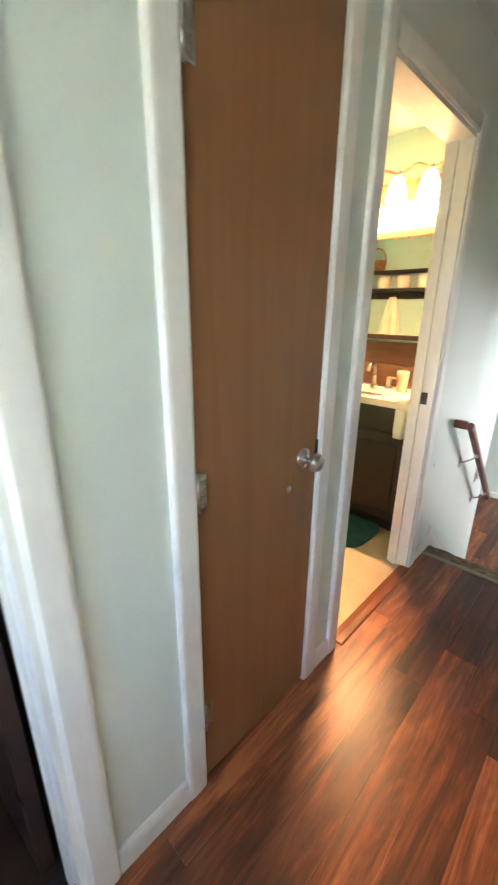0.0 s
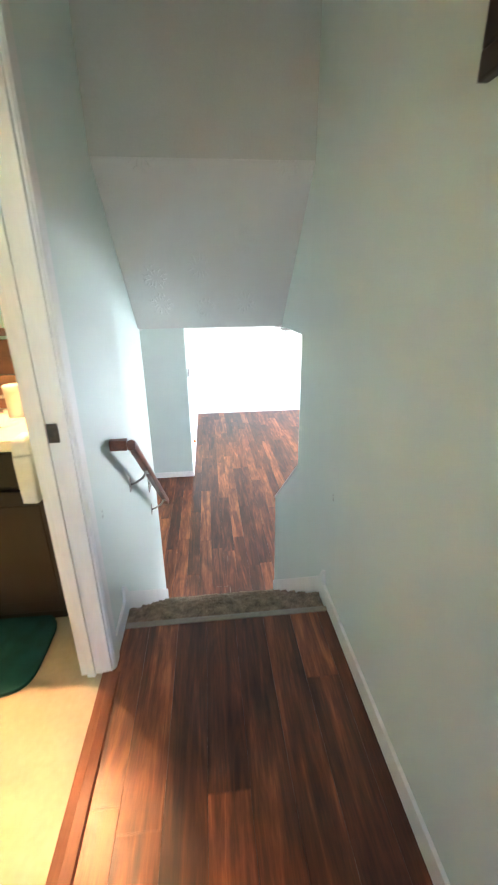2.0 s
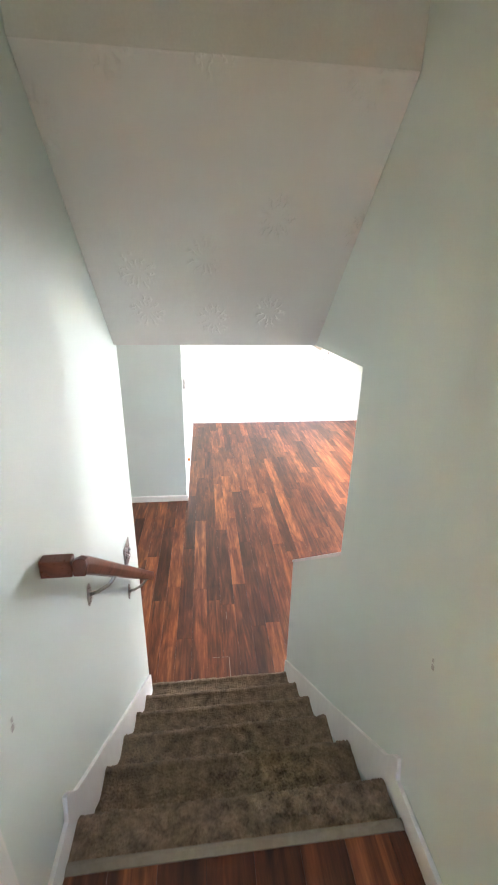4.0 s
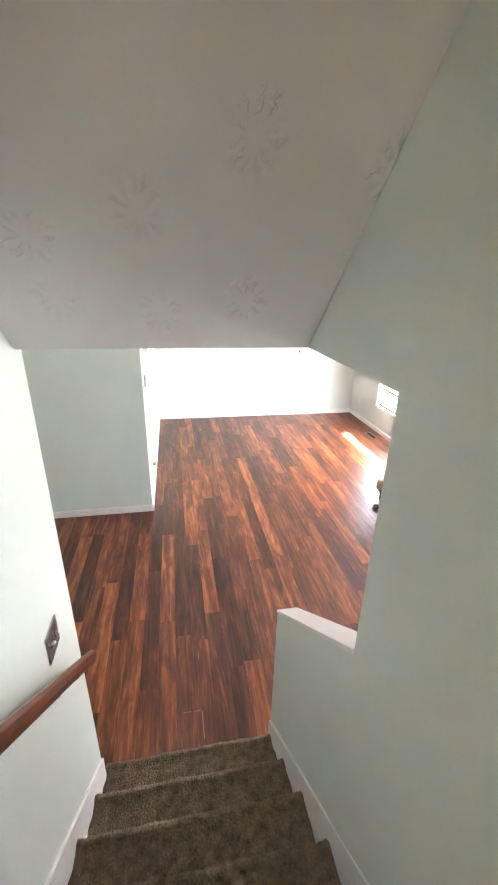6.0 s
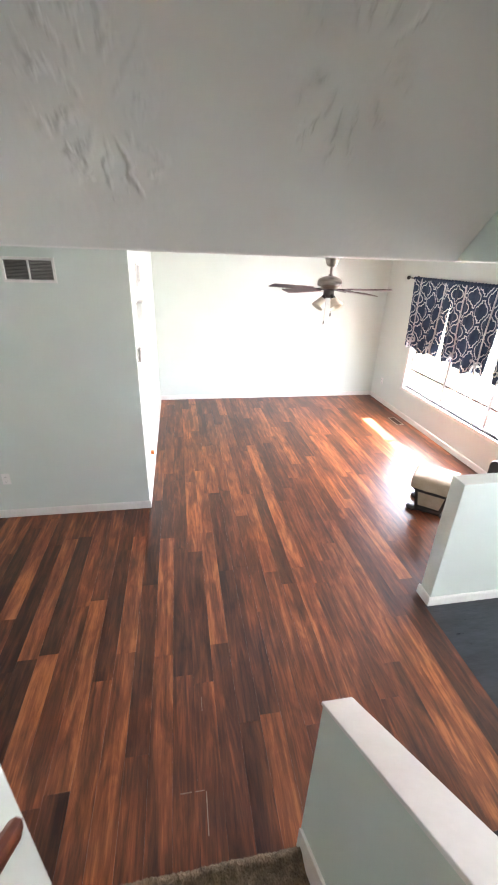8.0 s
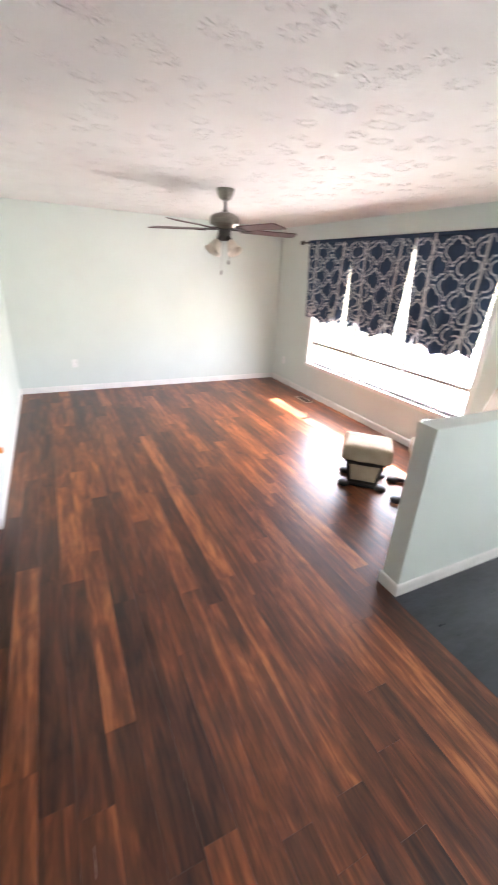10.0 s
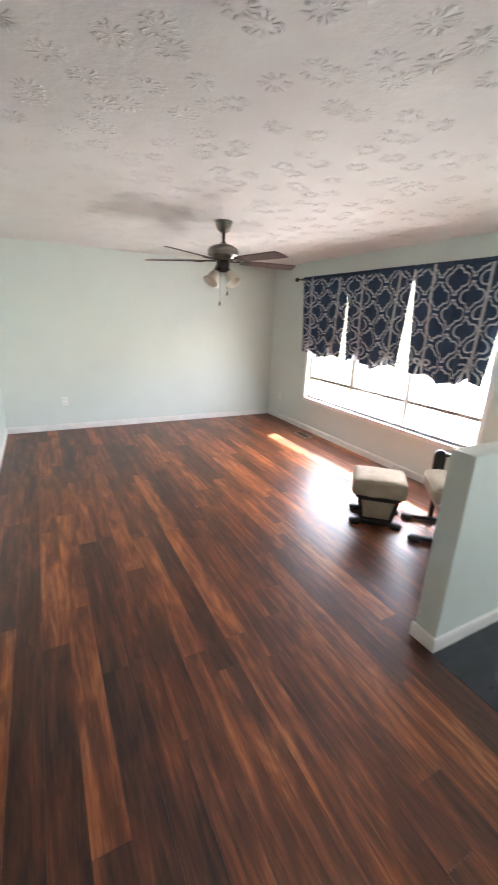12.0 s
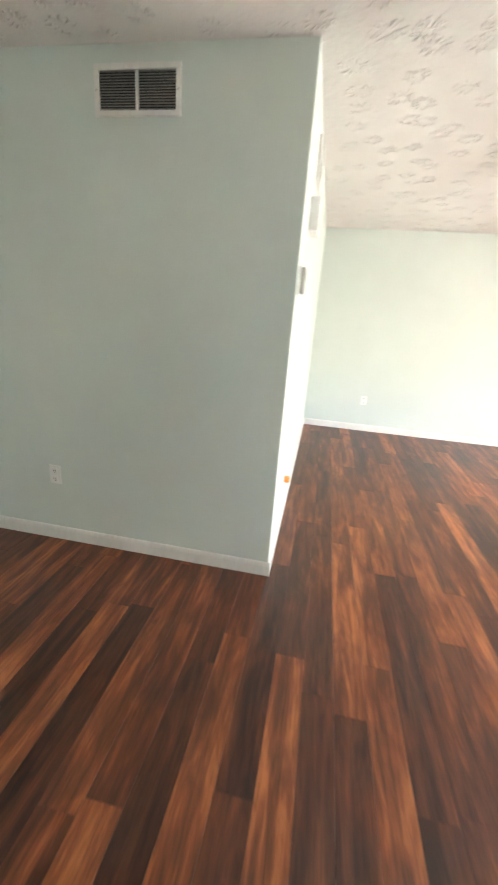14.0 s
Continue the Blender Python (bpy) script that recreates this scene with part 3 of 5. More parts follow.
bedroom_door()
built("wall_bedroom", merge(box(-2.7, -2.6, -1.6, 1.75, 0, UC), box(-2.6, XL - 0.11, -1.6, -1.5, 0, UC), box(-2.6, XL - 0.11, 1.13, 1.2, 0, UC)), PAINT, "plain bedroom walls in the dark", "wall")
built("wall_closet", box(-1.3, XL - 0.11, 1.69, 1.745, 0, UC), PAINT, "plain closet wall", "wall")
built("wall_bathroom", merge(box(-2.7, -2.6, 1.75, 3.45, 0, UC), box(-2.6, XL - 0.11, 3.35, 3.45, 0, UC), box(-2.6, -1.3, 1.69, 1.75, 0, UC), box(-1.3, XL - 0.11, 1.745, 1.751, 0, UC)), PAINT_BATH, "sea-green painted bathroom walls", "wall")


# ---- front window and door ----
def front_window():
    w = thing("window_front", "wide white three-light window in glaring daylight", "window", (XE, (WIN_Y0 + WIN_Y1) / 2, WIN_Z0), kind="structure")
    y0, y1, h = WIN_Y0 - w.location.y, WIN_Y1 - w.location.y, WIN_Z1 - WIN_Z0
    for a, b in ((y0 - 0.055, y0), (y1, y1 + 0.055)):
        part("side_casing", box(-0.016, 0.0, a, b, -0.055, h + 0.055, 0.004), TRIM, w)
    part("head_casing", box(-0.016, 0.0, y0, y1, h, h + 0.055, 0.004), TRIM, w)
    part("window_sill", box(-0.018, 0.06, y0, y1, -0.055, 0.0, 0.004), TRIM, w)
    third = (y1 - y0) / 3
    for i in range(3):
        a, b = y0 + third * i, y0 + third * (i + 1)
        fr = part("sash", merge(box(0.06, 0.11, a, a + 0.03, 0.0, h, 0.003), box(0.06, 0.11, b - 0.03, b, 0.0, h, 0.003), box(0.061, 0.109, a + 0.03, b - 0.03, 0.0, 0.024, 0.003), box(0.061, 0.109, a + 0.03, b - 0.03, h - 0.045, h, 0.003)), TRIM, w, "white window sash")
        part("rail", merge(box(0.055, 0.082, a + 0.03, b - 0.03, 0.285, 0.322, 0.004), box(0.088, 0.108, a + 0.03, b - 0.03, 0.278, 0.300, 0.003)), SASH, fr, "beige aluminium meeting rail")
        g = part("pane", box(0.083, 0.087, a + 0.04, b - 0.04, 0.04, h - 0.04), GLASS, fr, "clear window pane")
        g.visible_shadow = False


front_window()


def window_blind(y0, y1):
    """Raised white mini blind that hangs in one light of the window."""
    top, low, half = WIN_Z1 - 0.006, -0.03, (y1 - y0) / 2 - 0.016
    b = thing("mini_blind", "white mini blind half raised behind the curtains", "blind", (XE + 0.033, (y0 + y1) / 2, top), "blinds at the front window")
    part("head_rail", box(-0.016, 0.016, -half, half, -0.03, 0.0, 0.003), PLASTIC, b)
    n = 38
    slat = None
    for i in range(n):
        z = -0.045 - (top - low - 0.06) * i / (n - 1)
        if slat is None:
            slat = part("slat", prism([(-0.0125, -0.0015), (0.0, 0.0015), (0.0125, -0.0015), (0.0125, -0.0008), (0.0, 0.0022), (-0.0125, -0.0008)], -half, half, "y"), BLIND, b)
            ob = slat
        else:
            ob = new("slat", slat.data)
            ob.parent = b
        ob.location, ob.rotation_euler = (0, 0, z), (0, radians(38), 0)
    part("bottom_rail", box(-0.012, 0.012, -half, half, low - top - 0.012, low - top + 0.004, 0.003), PLASTIC, b)
    for y in (-half * 0.7, half * 0.7):
        part("ladder_cord", tube([(-0.013, y, -0.03), (-0.013, y, low - top)], 0.0008, 5), PLASTIC, b)


for k in range(3):
    third = (WIN_Y1 - WIN_Y0) / 3
    window_blind(WIN_Y0 + third * k, WIN_Y0 + third * (k + 1))


# Made-up sidelight that is never seen; it frames the entry's fill lamp.
def sidelight():
    w = thing("window_sidelight", "added narrow white window beside the front door, unseen", "window", (XE, 3.83, 0.23), kind="structure")
    part("window_frame", merge(box(0.03, 0.09, -0.17, -0.135, -0.55, 0.55, 0.003), box(0.03, 0.09, 0.135, 0.17, -0.55, 0.55, 0.003), box(0.031, 0.089, -0.135, 0.135, 0.505, 0.55, 0.003), box(0.031, 0.089, -0.135, 0.135, -0.55, -0.505, 0.003)), TRIM, w)
    part("pane", box(0.075, 0.079, -0.14, 0.14, -0.51, 0.51), GLASS, w, "clear window pane").visible_shadow = False


sidelight()
casing("door_frame_front", DOOR_Y0, DOOR_Y1, LZ + 2.05, XE, -1, base=LZ, deep=0.14, w=0.06)


def front_door():
    d = thing("front_door", "pale grey panelled front door standing ajar", "door", (XE + 0.0, DOOR_Y0 + 0.02, LZ + 0.022))
    d.rotation_euler = (0, 0, radians(20.5))
    wd, h, t = 0.895, 2.0, 0.044
    x0, x1 = 0.0, t
    bm = box(x0, x1, 0, wd, 0, h, 0.002)
    part("leaf", bm, DOOR_PAINT, d)
    for y0, y1 in ((0.12, 0.40), (0.495, 0.775)):
        for z0, z1 in ((0.22, 0.80), (1.0, 1.52), (1.62, 1.86)):
            # raised moulding and field of each panel
            bmm = bmesh.new()
            for a, b, c, e in ((y0, y1, z0, z0 + 0.022), (y0, y1, z1 - 0.022, z1), (y0, y0 + 0.022, z0 + 0.022, z1 - 0.022), (y1 - 0.022, y1, z0 + 0.022, z1 - 0.022)):
                slab(bmm, x0 - 0.006, x0, a, b, c, e)
            soft(bmm, 0.004)
            p = part("panel", bmm, DOOR_PAINT, d, "raised panel moulding")
            part("field", box(x0 - 0.004, x0, y0 + 0.05, y1 - 0.05, z0 + 0.05, z1 - 0.05, 0.003), DOOR_PAINT, p)
    turn = pose(0, 0, 0, 0, -90, 0)
    part("deadbolt", lathe([(0, 0), (0.033, 0), (0.033, 0.008), (0.026, 0.016), (0.012, 0.018), (0, 0.02)], 20, Matrix.Translation((x0, wd - 0.065, 1.10)) @ turn), NICKEL, d, "round nickel deadbolt")
    handle = part("handle_rose", lathe([(0, 0), (0.034, 0), (0.034, 0.008), (0.02, 0.014), (0.012, 0.018), (0.012, 0.05), (0, 0.052)], 20, Matrix.Translation((x0, wd - 0.065, 0.955)) @ turn), NICKEL, d, "round nickel rose")
    part("lever", tube([(x0 - 0.045, wd - 0.065, 0.955), (x0 - 0.05, wd - 0.10, 0.955), (x0 - 0.05, wd - 0.14, 0.945), (x0 - 0.048, wd - 0.18, 0.935)], 0.008), NICKEL, handle, "curved lever")
    part("peg", lathe([(0, 0), (0.012, 0), (0.010, 0.006), (0, 0.007)], 12, Matrix.Translation((x0, wd - 0.06, 0.75)) @ turn), DARK_METAL, d, "small dark metal disc")


front_door()
built("door_sill_front", box(XE - 0.005, WX, DOOR_Y0 + 0.017, DOOR_Y1 - 0.017, LZ - 0.004, LZ + 0.014, 0.003), NICKEL, "bright metal door threshold", "threshold")

# ---- outside ----
built("ground", box(WX, 400, -200, 220, LZ - 0.45, LZ - 0.30), GROUND, "pale dry lawn outside", "ground")
built("pavement", box(WX, 6.2, 3.5, 10.5, LZ - 0.30, LZ - 0.14), CONCRETE, "pale concrete porch slab", "pavement")
# Roof out of view, added so only a strip of sun reaches the floor.
built("roof_porch", merge(box(WX, WX + 0.62, 3.0, 5.65, LC + 0.02, LC + 0.14), box(WX, 5.40, 5.65, YF + 0.4, LC + 0.02, LC + 0.14)), SIDING, "added white roof, unseen, that cuts the sun to a strip", "roof")


# ---- plank floors, piece by piece ----
def planks(owner_name, label, x0, x1, y0, y1, z, keep, seed):
    """Staggered planks along y; those that pass keep(x, y) are pieces of their own, the rest one joined part."""
    owner = thing(owner_name, label, "floor", (0, 0, 0), kind="structure")
    rng = random.Random(seed)
    w, length, th = 0.125, 1.22, 0.004
    shapes, rest = {}, bmesh.new()
    i0, i1 = math.floor(x0 / w), math.ceil(x1 / w)
    for i in range(i0, i1):
        a, b = max(x0, i * w), min(x1, (i + 1) * w)
        if b - a < 0.01:
            continue
        y = y0 - rng.random() * length
        while y < y1:
            c, d = max(y, y0), min(y + length, y1)
            y += length
            if d - c < 0.02:
                continue
            if not keep((a + b) / 2, (c + d) / 2):
                if keep((a + b) / 2, (c + d) / 2) is None:
                    continue
                slab(rest, a + 0.0008, b - 0.0008, c + 0.0008, d - 0.0008, z - th, z)
                continue
            key = (round(b - a, 4), round(d - c, 3))
            if key not in shapes:
                hx, hy = (b - a) / 2 - 0.0004, (d - c) / 2 - 0.0004
                bm = bmesh.new()
                base = [bm.verts.new((sx * hx, sy * hy, -th)) for sx, sy in ((-1, -1), (1, -1), (1, 1), (-1, 1))]
                top = [bm.verts.new((sx * hx, sy * hy, 0)) for sx, sy in ((-1, -1), (1, -1), (1, 1), (-1, 1))]
                for k in range(4):
                    bm.faces.new((base[k], base[(k + 1) % 4], top[(k + 1) % 4], top[k]))
                bm.faces.new(top)
                me = bpy.data.meshes.new("plank")
                bm.to_mesh(me)
                bm.free()
                me.materials.append(PLANK)
                shapes[key] = me
            ob = new("plank", shapes[key])
            ob.parent = owner
            ob.location = ((a + b) / 2, (c + d) / 2, z)
    if len(rest.verts):
        tagged(part("plank_field", rest, PLANK, owner), kind="stuff")
    return owner


# ---- window dressing ----
def trellis_cloth():
    """Navy cloth with a pale quatrefoil trellis, woven grain."""
    m, nt, b = shader("navy_trellis_cloth", 0.85)
    uv = nt.nodes.new("ShaderNodeTexCoord").outputs["UV"]
    sep = nt.nodes.new("ShaderNodeSeparateXYZ")
    nt.links.new(uv, sep.inputs[0])
    cw, ch = 0.31, 0.25
    across, down = math_node(nt, "DIVIDE", sep.outputs[0], 1.12), math_node(nt, "DIVIDE", sep.outputs[1], 1.18)

    def lattice(du, dv):
        u = math_node(nt, "ABSOLUTE", math_node(nt, "SUBTRACT", math_node(nt, "FRACT", math_node(nt, "ADD", math_node(nt, "DIVIDE", across, cw), du)), 0.5))
        v = math_node(nt, "ABSOLUTE", math_node(nt, "SUBTRACT", math_node(nt, "FRACT", math_node(nt, "ADD", math_node(nt, "DIVIDE", down, ch), dv)), 0.5))
        u, v = math_node(nt, "MULTIPLY", u, cw), math_node(nt, "MULTIPLY", v, ch)

        def disc(ou, ov, r):
            a, c = math_node(nt, "SUBTRACT", u, ou), math_node(nt, "SUBTRACT", v, ov)
            d = math_node(nt, "SQRT", math_node(nt, "ADD", math_node(nt, "MULTIPLY", a, a), math_node(nt, "MULTIPLY", c, c)))
            return math_node(nt, "SUBTRACT", d, r)
        tip = math_node(nt, "MAXIMUM", math_node(nt, "SUBTRACT", u, 0.015), math_node(nt, "SUBTRACT", v, 0.106))
        d = math_node(nt, "MINIMUM", math_node(nt, "MINIMUM", disc(0.056, 0, 0.048), disc(0, 0.034, 0.050)), tip)
        return math_node(nt, "ABSOLUTE", d)
    near = math_node(nt, "MINIMUM", lattice(0.0, 0.0), lattice(0.5, 0.5))
    line = math_node(nt, "LESS_THAN", near, 0.0058)
    grain = noise_tex(nt, uv, 420, 2)
    soft_noise = noise_tex(nt, uv, 8, 3)
    dark = ramp(nt, soft_noise, [(0.3, (0.014, 0.036, 0.080)), (0.7, (0.026, 0.060, 0.12))])
    mix = nt.nodes.new("ShaderNodeMixRGB")
    nt.links.new(line, mix.inputs[0])
    nt.links.new(dark, mix.inputs[1])
    mix.inputs[2].default_value = (0.56, 0.59, 0.63, 1)
    nt.links.new(mix.outputs[0], b.inputs["Base Color"])
    bump(nt, b, grain, 0.3, 0.002)
    return m


TRELLIS = trellis_cloth()


def valance(y0, y1, drop, seed):
    """A tie-up valance with two ribbons, hung on the rod."""
    yc, wd, top, x = (y0 + y1) / 2, y1 - y0, 0.945, 3.487
    v = thing("tie_up_curtain", "navy tie-up curtain with pale trellis pattern and grey ribbons", "curtain", (x, yc, top), "curtains at the front window")
    rng = random.Random(seed)
    ph, ties = rng.random() * 6, (0.18, 0.76)

    def place(s, r):
        low = drop + 0.085 * math.sin(math.pi * min(max((s - ties[0]) / (ties[1] - ties[0]), 0), 1)) ** 0.8
        edge = min(abs(s - ties[0]), abs(s - ties[1]))
        if s < ties[0] or s > ties[1]:
            low += 0.05 * (edge / 0.24) ** 0.6
        low += 0.012 * math.sin(s * 23 + ph)
        pinch = math.exp(-(edge / 0.07) ** 2) * max(0, (r - 0.55) / 0.45)
        narrow = 1 - (0.13 + 0.03 * math.sin(ph)) * r ** 1.6
        fold = (0.008 + 0.016 * r) * math.sin(s * 30 + ph + 0.8 * math.sin(r * 3)) + 0.010 * r * math.sin(s * 11 + ph * 2)
        gather = 0.004 * math.sin(s * 95 + ph) * (1 - r) ** 2
        puff = 0.02 * max(0, r - 0.8) / 0.2 * math.sin(math.pi * r)
        return (fold + gather - puff + 0.02 * pinch, (s - 0.5) * wd * narrow, -low * r)
    n, k = 72, 26
    bm = bmesh.new()
    lay = bm.loops.layers.uv.new("UVMap")
    grid = [[bm.verts.new(place(i / n, j / k)) for j in range(k + 1)] for i in range(n + 1)]
    for i in range(n):
        for j in range(k):
            f = bm.faces.new((grid[i][j], grid[i][j + 1], grid[i + 1][j + 1], grid[i + 1][j]))
            f.smooth = True
            for loop, (a, b) in zip(f.loops, ((i, j), (i, j + 1), (i + 1, j + 1), (i + 1, j))):
                loop[lay].uv = (y0 + wd * a / n, -(drop + 0.05) * b / k)
    cloth = part("cloth", bm, TRELLIS, v)
    sol = cloth.modifiers.new("thickness", "SOLIDIFY")
    sol.thickness = 0.003
    # gathered header and rod pocket
    bm = bmesh.new()
    ring = []
    for i in range(91):
        s = i / 90
        q = 0.006 * math.sin(s * 100 + ph)
        ring.append([bm.verts.new((0.0 + (0.016 + q * 0.4) * math.cos(a), (s - 0.5) * wd, -0.008 + (0.022 + q * 0.5) * math.sin(a))) for a in (0, 0.8, 1.57, 2.4, 3.14, 4.0, 4.71, 5.5)])
    for a, b in zip(ring, ring[1:]):
        for j in range(8):
            bm.faces.new((a[j], a[(j + 1) % 8], b[(j + 1) % 8], b[j])).smooth = True
    part("header", bm, bpy.data.materials["navy_trellis_cloth"], v, "gathered navy header")
    for s in ties:
        bm = bmesh.new()
        strip = []
        for j in range(21):
            r = j / 20 * 0.96
            px, py, pz = place(s, r)
            strip.append([bm.verts.new((px - 0.012 - dx, py + o, pz + 0.0)) for o, dx in ((-0.013, 0), (0.013, 0), (0.013, -0.003), (-0.013, -0.003))])
        for a, b in zip(strip, strip[1:]):
            for j in range(4):
                bm.faces.new((a[j], a[(j + 1) % 4], b[(j + 1) % 4], b[j])).smooth = True
        ribbon = part("ribbon", bm, RIBBON, v, "grey ribbon")
        px, py, pz = place(s, 0.9)
        pieces = [lathe([(0, -0.012), (0.014, -0.008), (0.015, 0.006), (0, 0.012)], 10, Matrix.Translation((px - 0.03, py, pz)))]
        for side in (-1, 1):
            tilt = rng.uniform(-0.3, 0.3)
            loop = [(px - 0.03 - 0.012 * math.sin(a), py + side * 0.05 * (1 - math.cos(a)), pz + 0.026 * math.sin(a) + tilt * 0.05 * (1 - math.cos(a))) for a in [2 * math.pi * q / 12 for q in range(13)]]
            pieces.append(tube(loop, 0.010, 6))
            pieces.append(tube([(px - 0.032, py, pz), (px - 0.05, py + side * 0.03, pz - 0.06), (px - 0.045, py + side * 0.045, pz - 0.135)], 0.012, 6))
        part("bow", merge(*pieces), RIBBON, ribbon, "tied grey bow")


valance(6.62, 7.60, 1.02, 3)
valance(7.62, 8.59, 0.99, 5)
valance(8.60, 9.575, 0.97, 8)


def curtain_rod():
    rod = thing("curtain_rod", "dark metal curtain rod with ball finials", "curtain rod", (3.487, 8.11, 0.935))
    part("pole", tube([(0, -1.58, 0), (0, 1.60, 0)], 0.009, 12), DARK_METAL, rod)
    for y, s in ((-1.58, -1), (1.60, 1)):
        part("finial", lathe([(0, 0), (0.013, 0.0), (0.013, 0.01), (0.010, 0.014), (0.02, 0.022), (0.030, 0.04), (0.027, 0.06), (0.012, 0.075), (0, 0.077)], 18, Matrix.Translation((0, y, 0)) @ pose(0, 0, 0, -90 * s, 0, 0)), DARK_METAL, rod, "dark ball finial")
    for y in (-1.53, 1.55):
        part("bracket", merge(box(0.0, XE - 3.487, y - 0.008, y + 0.008, -0.012, -0.002, 0.002), box(XE - 3.487 - 0.006, XE - 3.487, y - 0.018, y + 0.018, -0.04, 0.03, 0.002)), DARK_METAL, rod)


curtain_rod()


# ---- ceiling fan ----
def ceiling_fan():
    f = thing("ceiling_fan", "brushed nickel ceiling fan with five burgundy blades and light kit", "ceiling fan", (1.565, 8.075, LC))
    part("canopy", lathe([(0, 0), (0.078, 0), (0.080, -0.012), (0.074, -0.022), (0.070, -0.045), (0.055, -0.075), (0.03, -0.092), (0.0, -0.094)], 32), FAN_NICKEL_SHADED, f)
    part("downrod", lathe([(0, -0.09), (0.013, -0.09), (0.013, -0.165), (0.024, -0.168), (0.024, -0.185), (0, -0.186)], 16), FAN_NICKEL_SHADED, f)
    part("motor_housing", lathe([(0, -0.18), (0.045, -0.182), (0.09, -0.195), (0.125, -0.215), (0.137, -0.235), (0.137, -0.275), (0.13, -0.285), (0.10, -0.292), (0.095, -0.315), (0.0, -0.318)], 40), FAN_NICKEL_SHADED, f)
    part("switch_housing", lathe([(0, -0.31), (0.055, -0.312), (0.06, -0.33), (0.058, -0.385), (0.04, -0.41), (0.0, -0.415)], 28), DARK_METAL, f)
    for k in range(5):
        a = radians(141 + 72 * k)
        m = pose(0, 0, -0.318, 0, 0, math.degrees(a))
        iron = part("blade_iron", merge(box(0.07, 0.20, -0.017, 0.017, -0.006, 0.004, 0.003, 2, m), box(0.17, 0.265, -0.038, 0.038, -0.010, -0.004, 0.003, 2, m @ pose(0, 0, 0, -11, 0, 0))), DARK_METAL, f)
        bm = bmesh.new()
        outline = [(0.20, -0.048), (0.30, -0.060), (0.55, -0.068), (0.690, -0.070), (0.712, -0.066), (0.722, -0.052), (0.736, 0.048), (0.728, 0.064), (0.705, 0.069), (0.55, 0.068), (0.30, 0.060), (0.20, 0.048)]
        lo, hi = [bm.verts.new((x, y, -0.003)) for x, y in outline], [bm.verts.new((x, y, 0.003)) for x, y in outline]
        for i in range(len(outline)):
            j = (i + 1) % len(outline)
            bm.faces.new((lo[i], lo[j], hi[j], hi[i]))
        bm.faces.new(lo[::-1]), bm.faces.new(hi)
        bmesh.ops.transform(bm, matrix=m @ pose(0, 0, 0, -11, 0, 0), verts=bm.verts)
        bmesh.ops.recalc_face_normals(bm, faces=bm.faces)
        part("blade", bm, BLADE_WOOD, f, "burgundy wooden blade")
    for k in range(4):
        a = math.degrees(radians(20 + 90 * k))
        m = pose(0, 0, -0.385, 0, 0, a) @ pose(0.055, 0, 0, 0, 0, 0) @ pose(0, 0, 0, 0, 142, 0)
        lamp = part("lamp_arm", lathe([(0, -0.01), (0.018, -0.01), (0.022, 0.03), (0.026, 0.045), (0, 0.046)], 16, m), DARK_METAL, f)
        part("glass_shade", lathe([(0.020, 0.036), (0.030, 0.042), (0.040, 0.065), (0.046, 0.095), (0.056, 0.125), (0.070, 0.148), (0.0685, 0.150), (0.053, 0.127), (0.043, 0.097), (0.037, 0.067), (0.027, 0.046)], 26, m), FROST, lamp, "unlit frosted glass tulip shade")
        part("light_bulb", lathe([(0, 0.04), (0.012, 0.045), (0.026, 0.085), (0.022, 0.108), (0, 0.118)], 14, m), FROST, lamp)
    for dx, ln in ((0.03, 0.17), (-0.035, 0.26)):
        chain = part("pull_chain", tube([(dx, -0.03, -0.40), (dx * 1.1, -0.032, -0.40 - ln)], 0.0014, 6), FAN_NICKEL_SHADED, f)
        part("pull_knob", lathe([(0, 0), (0.006, -0.004), (0.007, -0.03), (0.004, -0.04), (0, -0.041)], 10, Matrix.Translation((dx * 1.1, -0.032, -0.40 - ln))), DARK_METAL, chain, "dark pull knob")


ceiling_fan()


# ---- glider chair and ottoman ----
def pillow(x0, x1, y0, y1, z0, z1, seed, sag=0.012, round_off=1.0):
    """A stuffed cushion: rounded block with slight creases."""
    bm = bmesh.new()
    bmesh.ops.create_cube(bm, size=1)
    bmesh.ops.subdivide_edges(bm, edges=list(bm.edges), cuts=13, use_grid_fill=True)
    for v in bm.verts:
        x, y, z = v.co
        e = [abs(c) * 2 for c in (x, y, z)]
        k = 1 - 0.05 * round_off * (max(e[0], e[1]) ** 8) * (e[2] ** 2) - 0.05 * round_off * (e[0] * e[1]) ** 6
        px, py = x0 + (x * k + 0.5) * (x1 - x0), y0 + (y * k + 0.5) * (y1 - y0)
        bulge = (1 - e[0] ** 4) * (1 - e[1] ** 4)
        pz = z0 + (z + 0.5) * (z1 - z0) + (sag * bulge if z > 0 else 0) - (0.14 * round_off * (z1 - z0) * (max(e[0], e[1]) ** 10) if z > 0.3 else 0)
        d = 0.004 * noise.noise(Vector((px * 18 + seed, py * 18, pz * 9))) + 0.003 * noise.noise(Vector((px * 9 + seed, py * 60, pz * 20)))
        v.co = (px + d, py + d, pz + 1.5 * d)
    bmesh.ops.smooth_vert(bm, verts=bm.verts, factor=0.5, use_axis_x=True, use_axis_y=True, use_axis_z=True)
    for f in bm.faces:
        f.smooth = True
    return bm


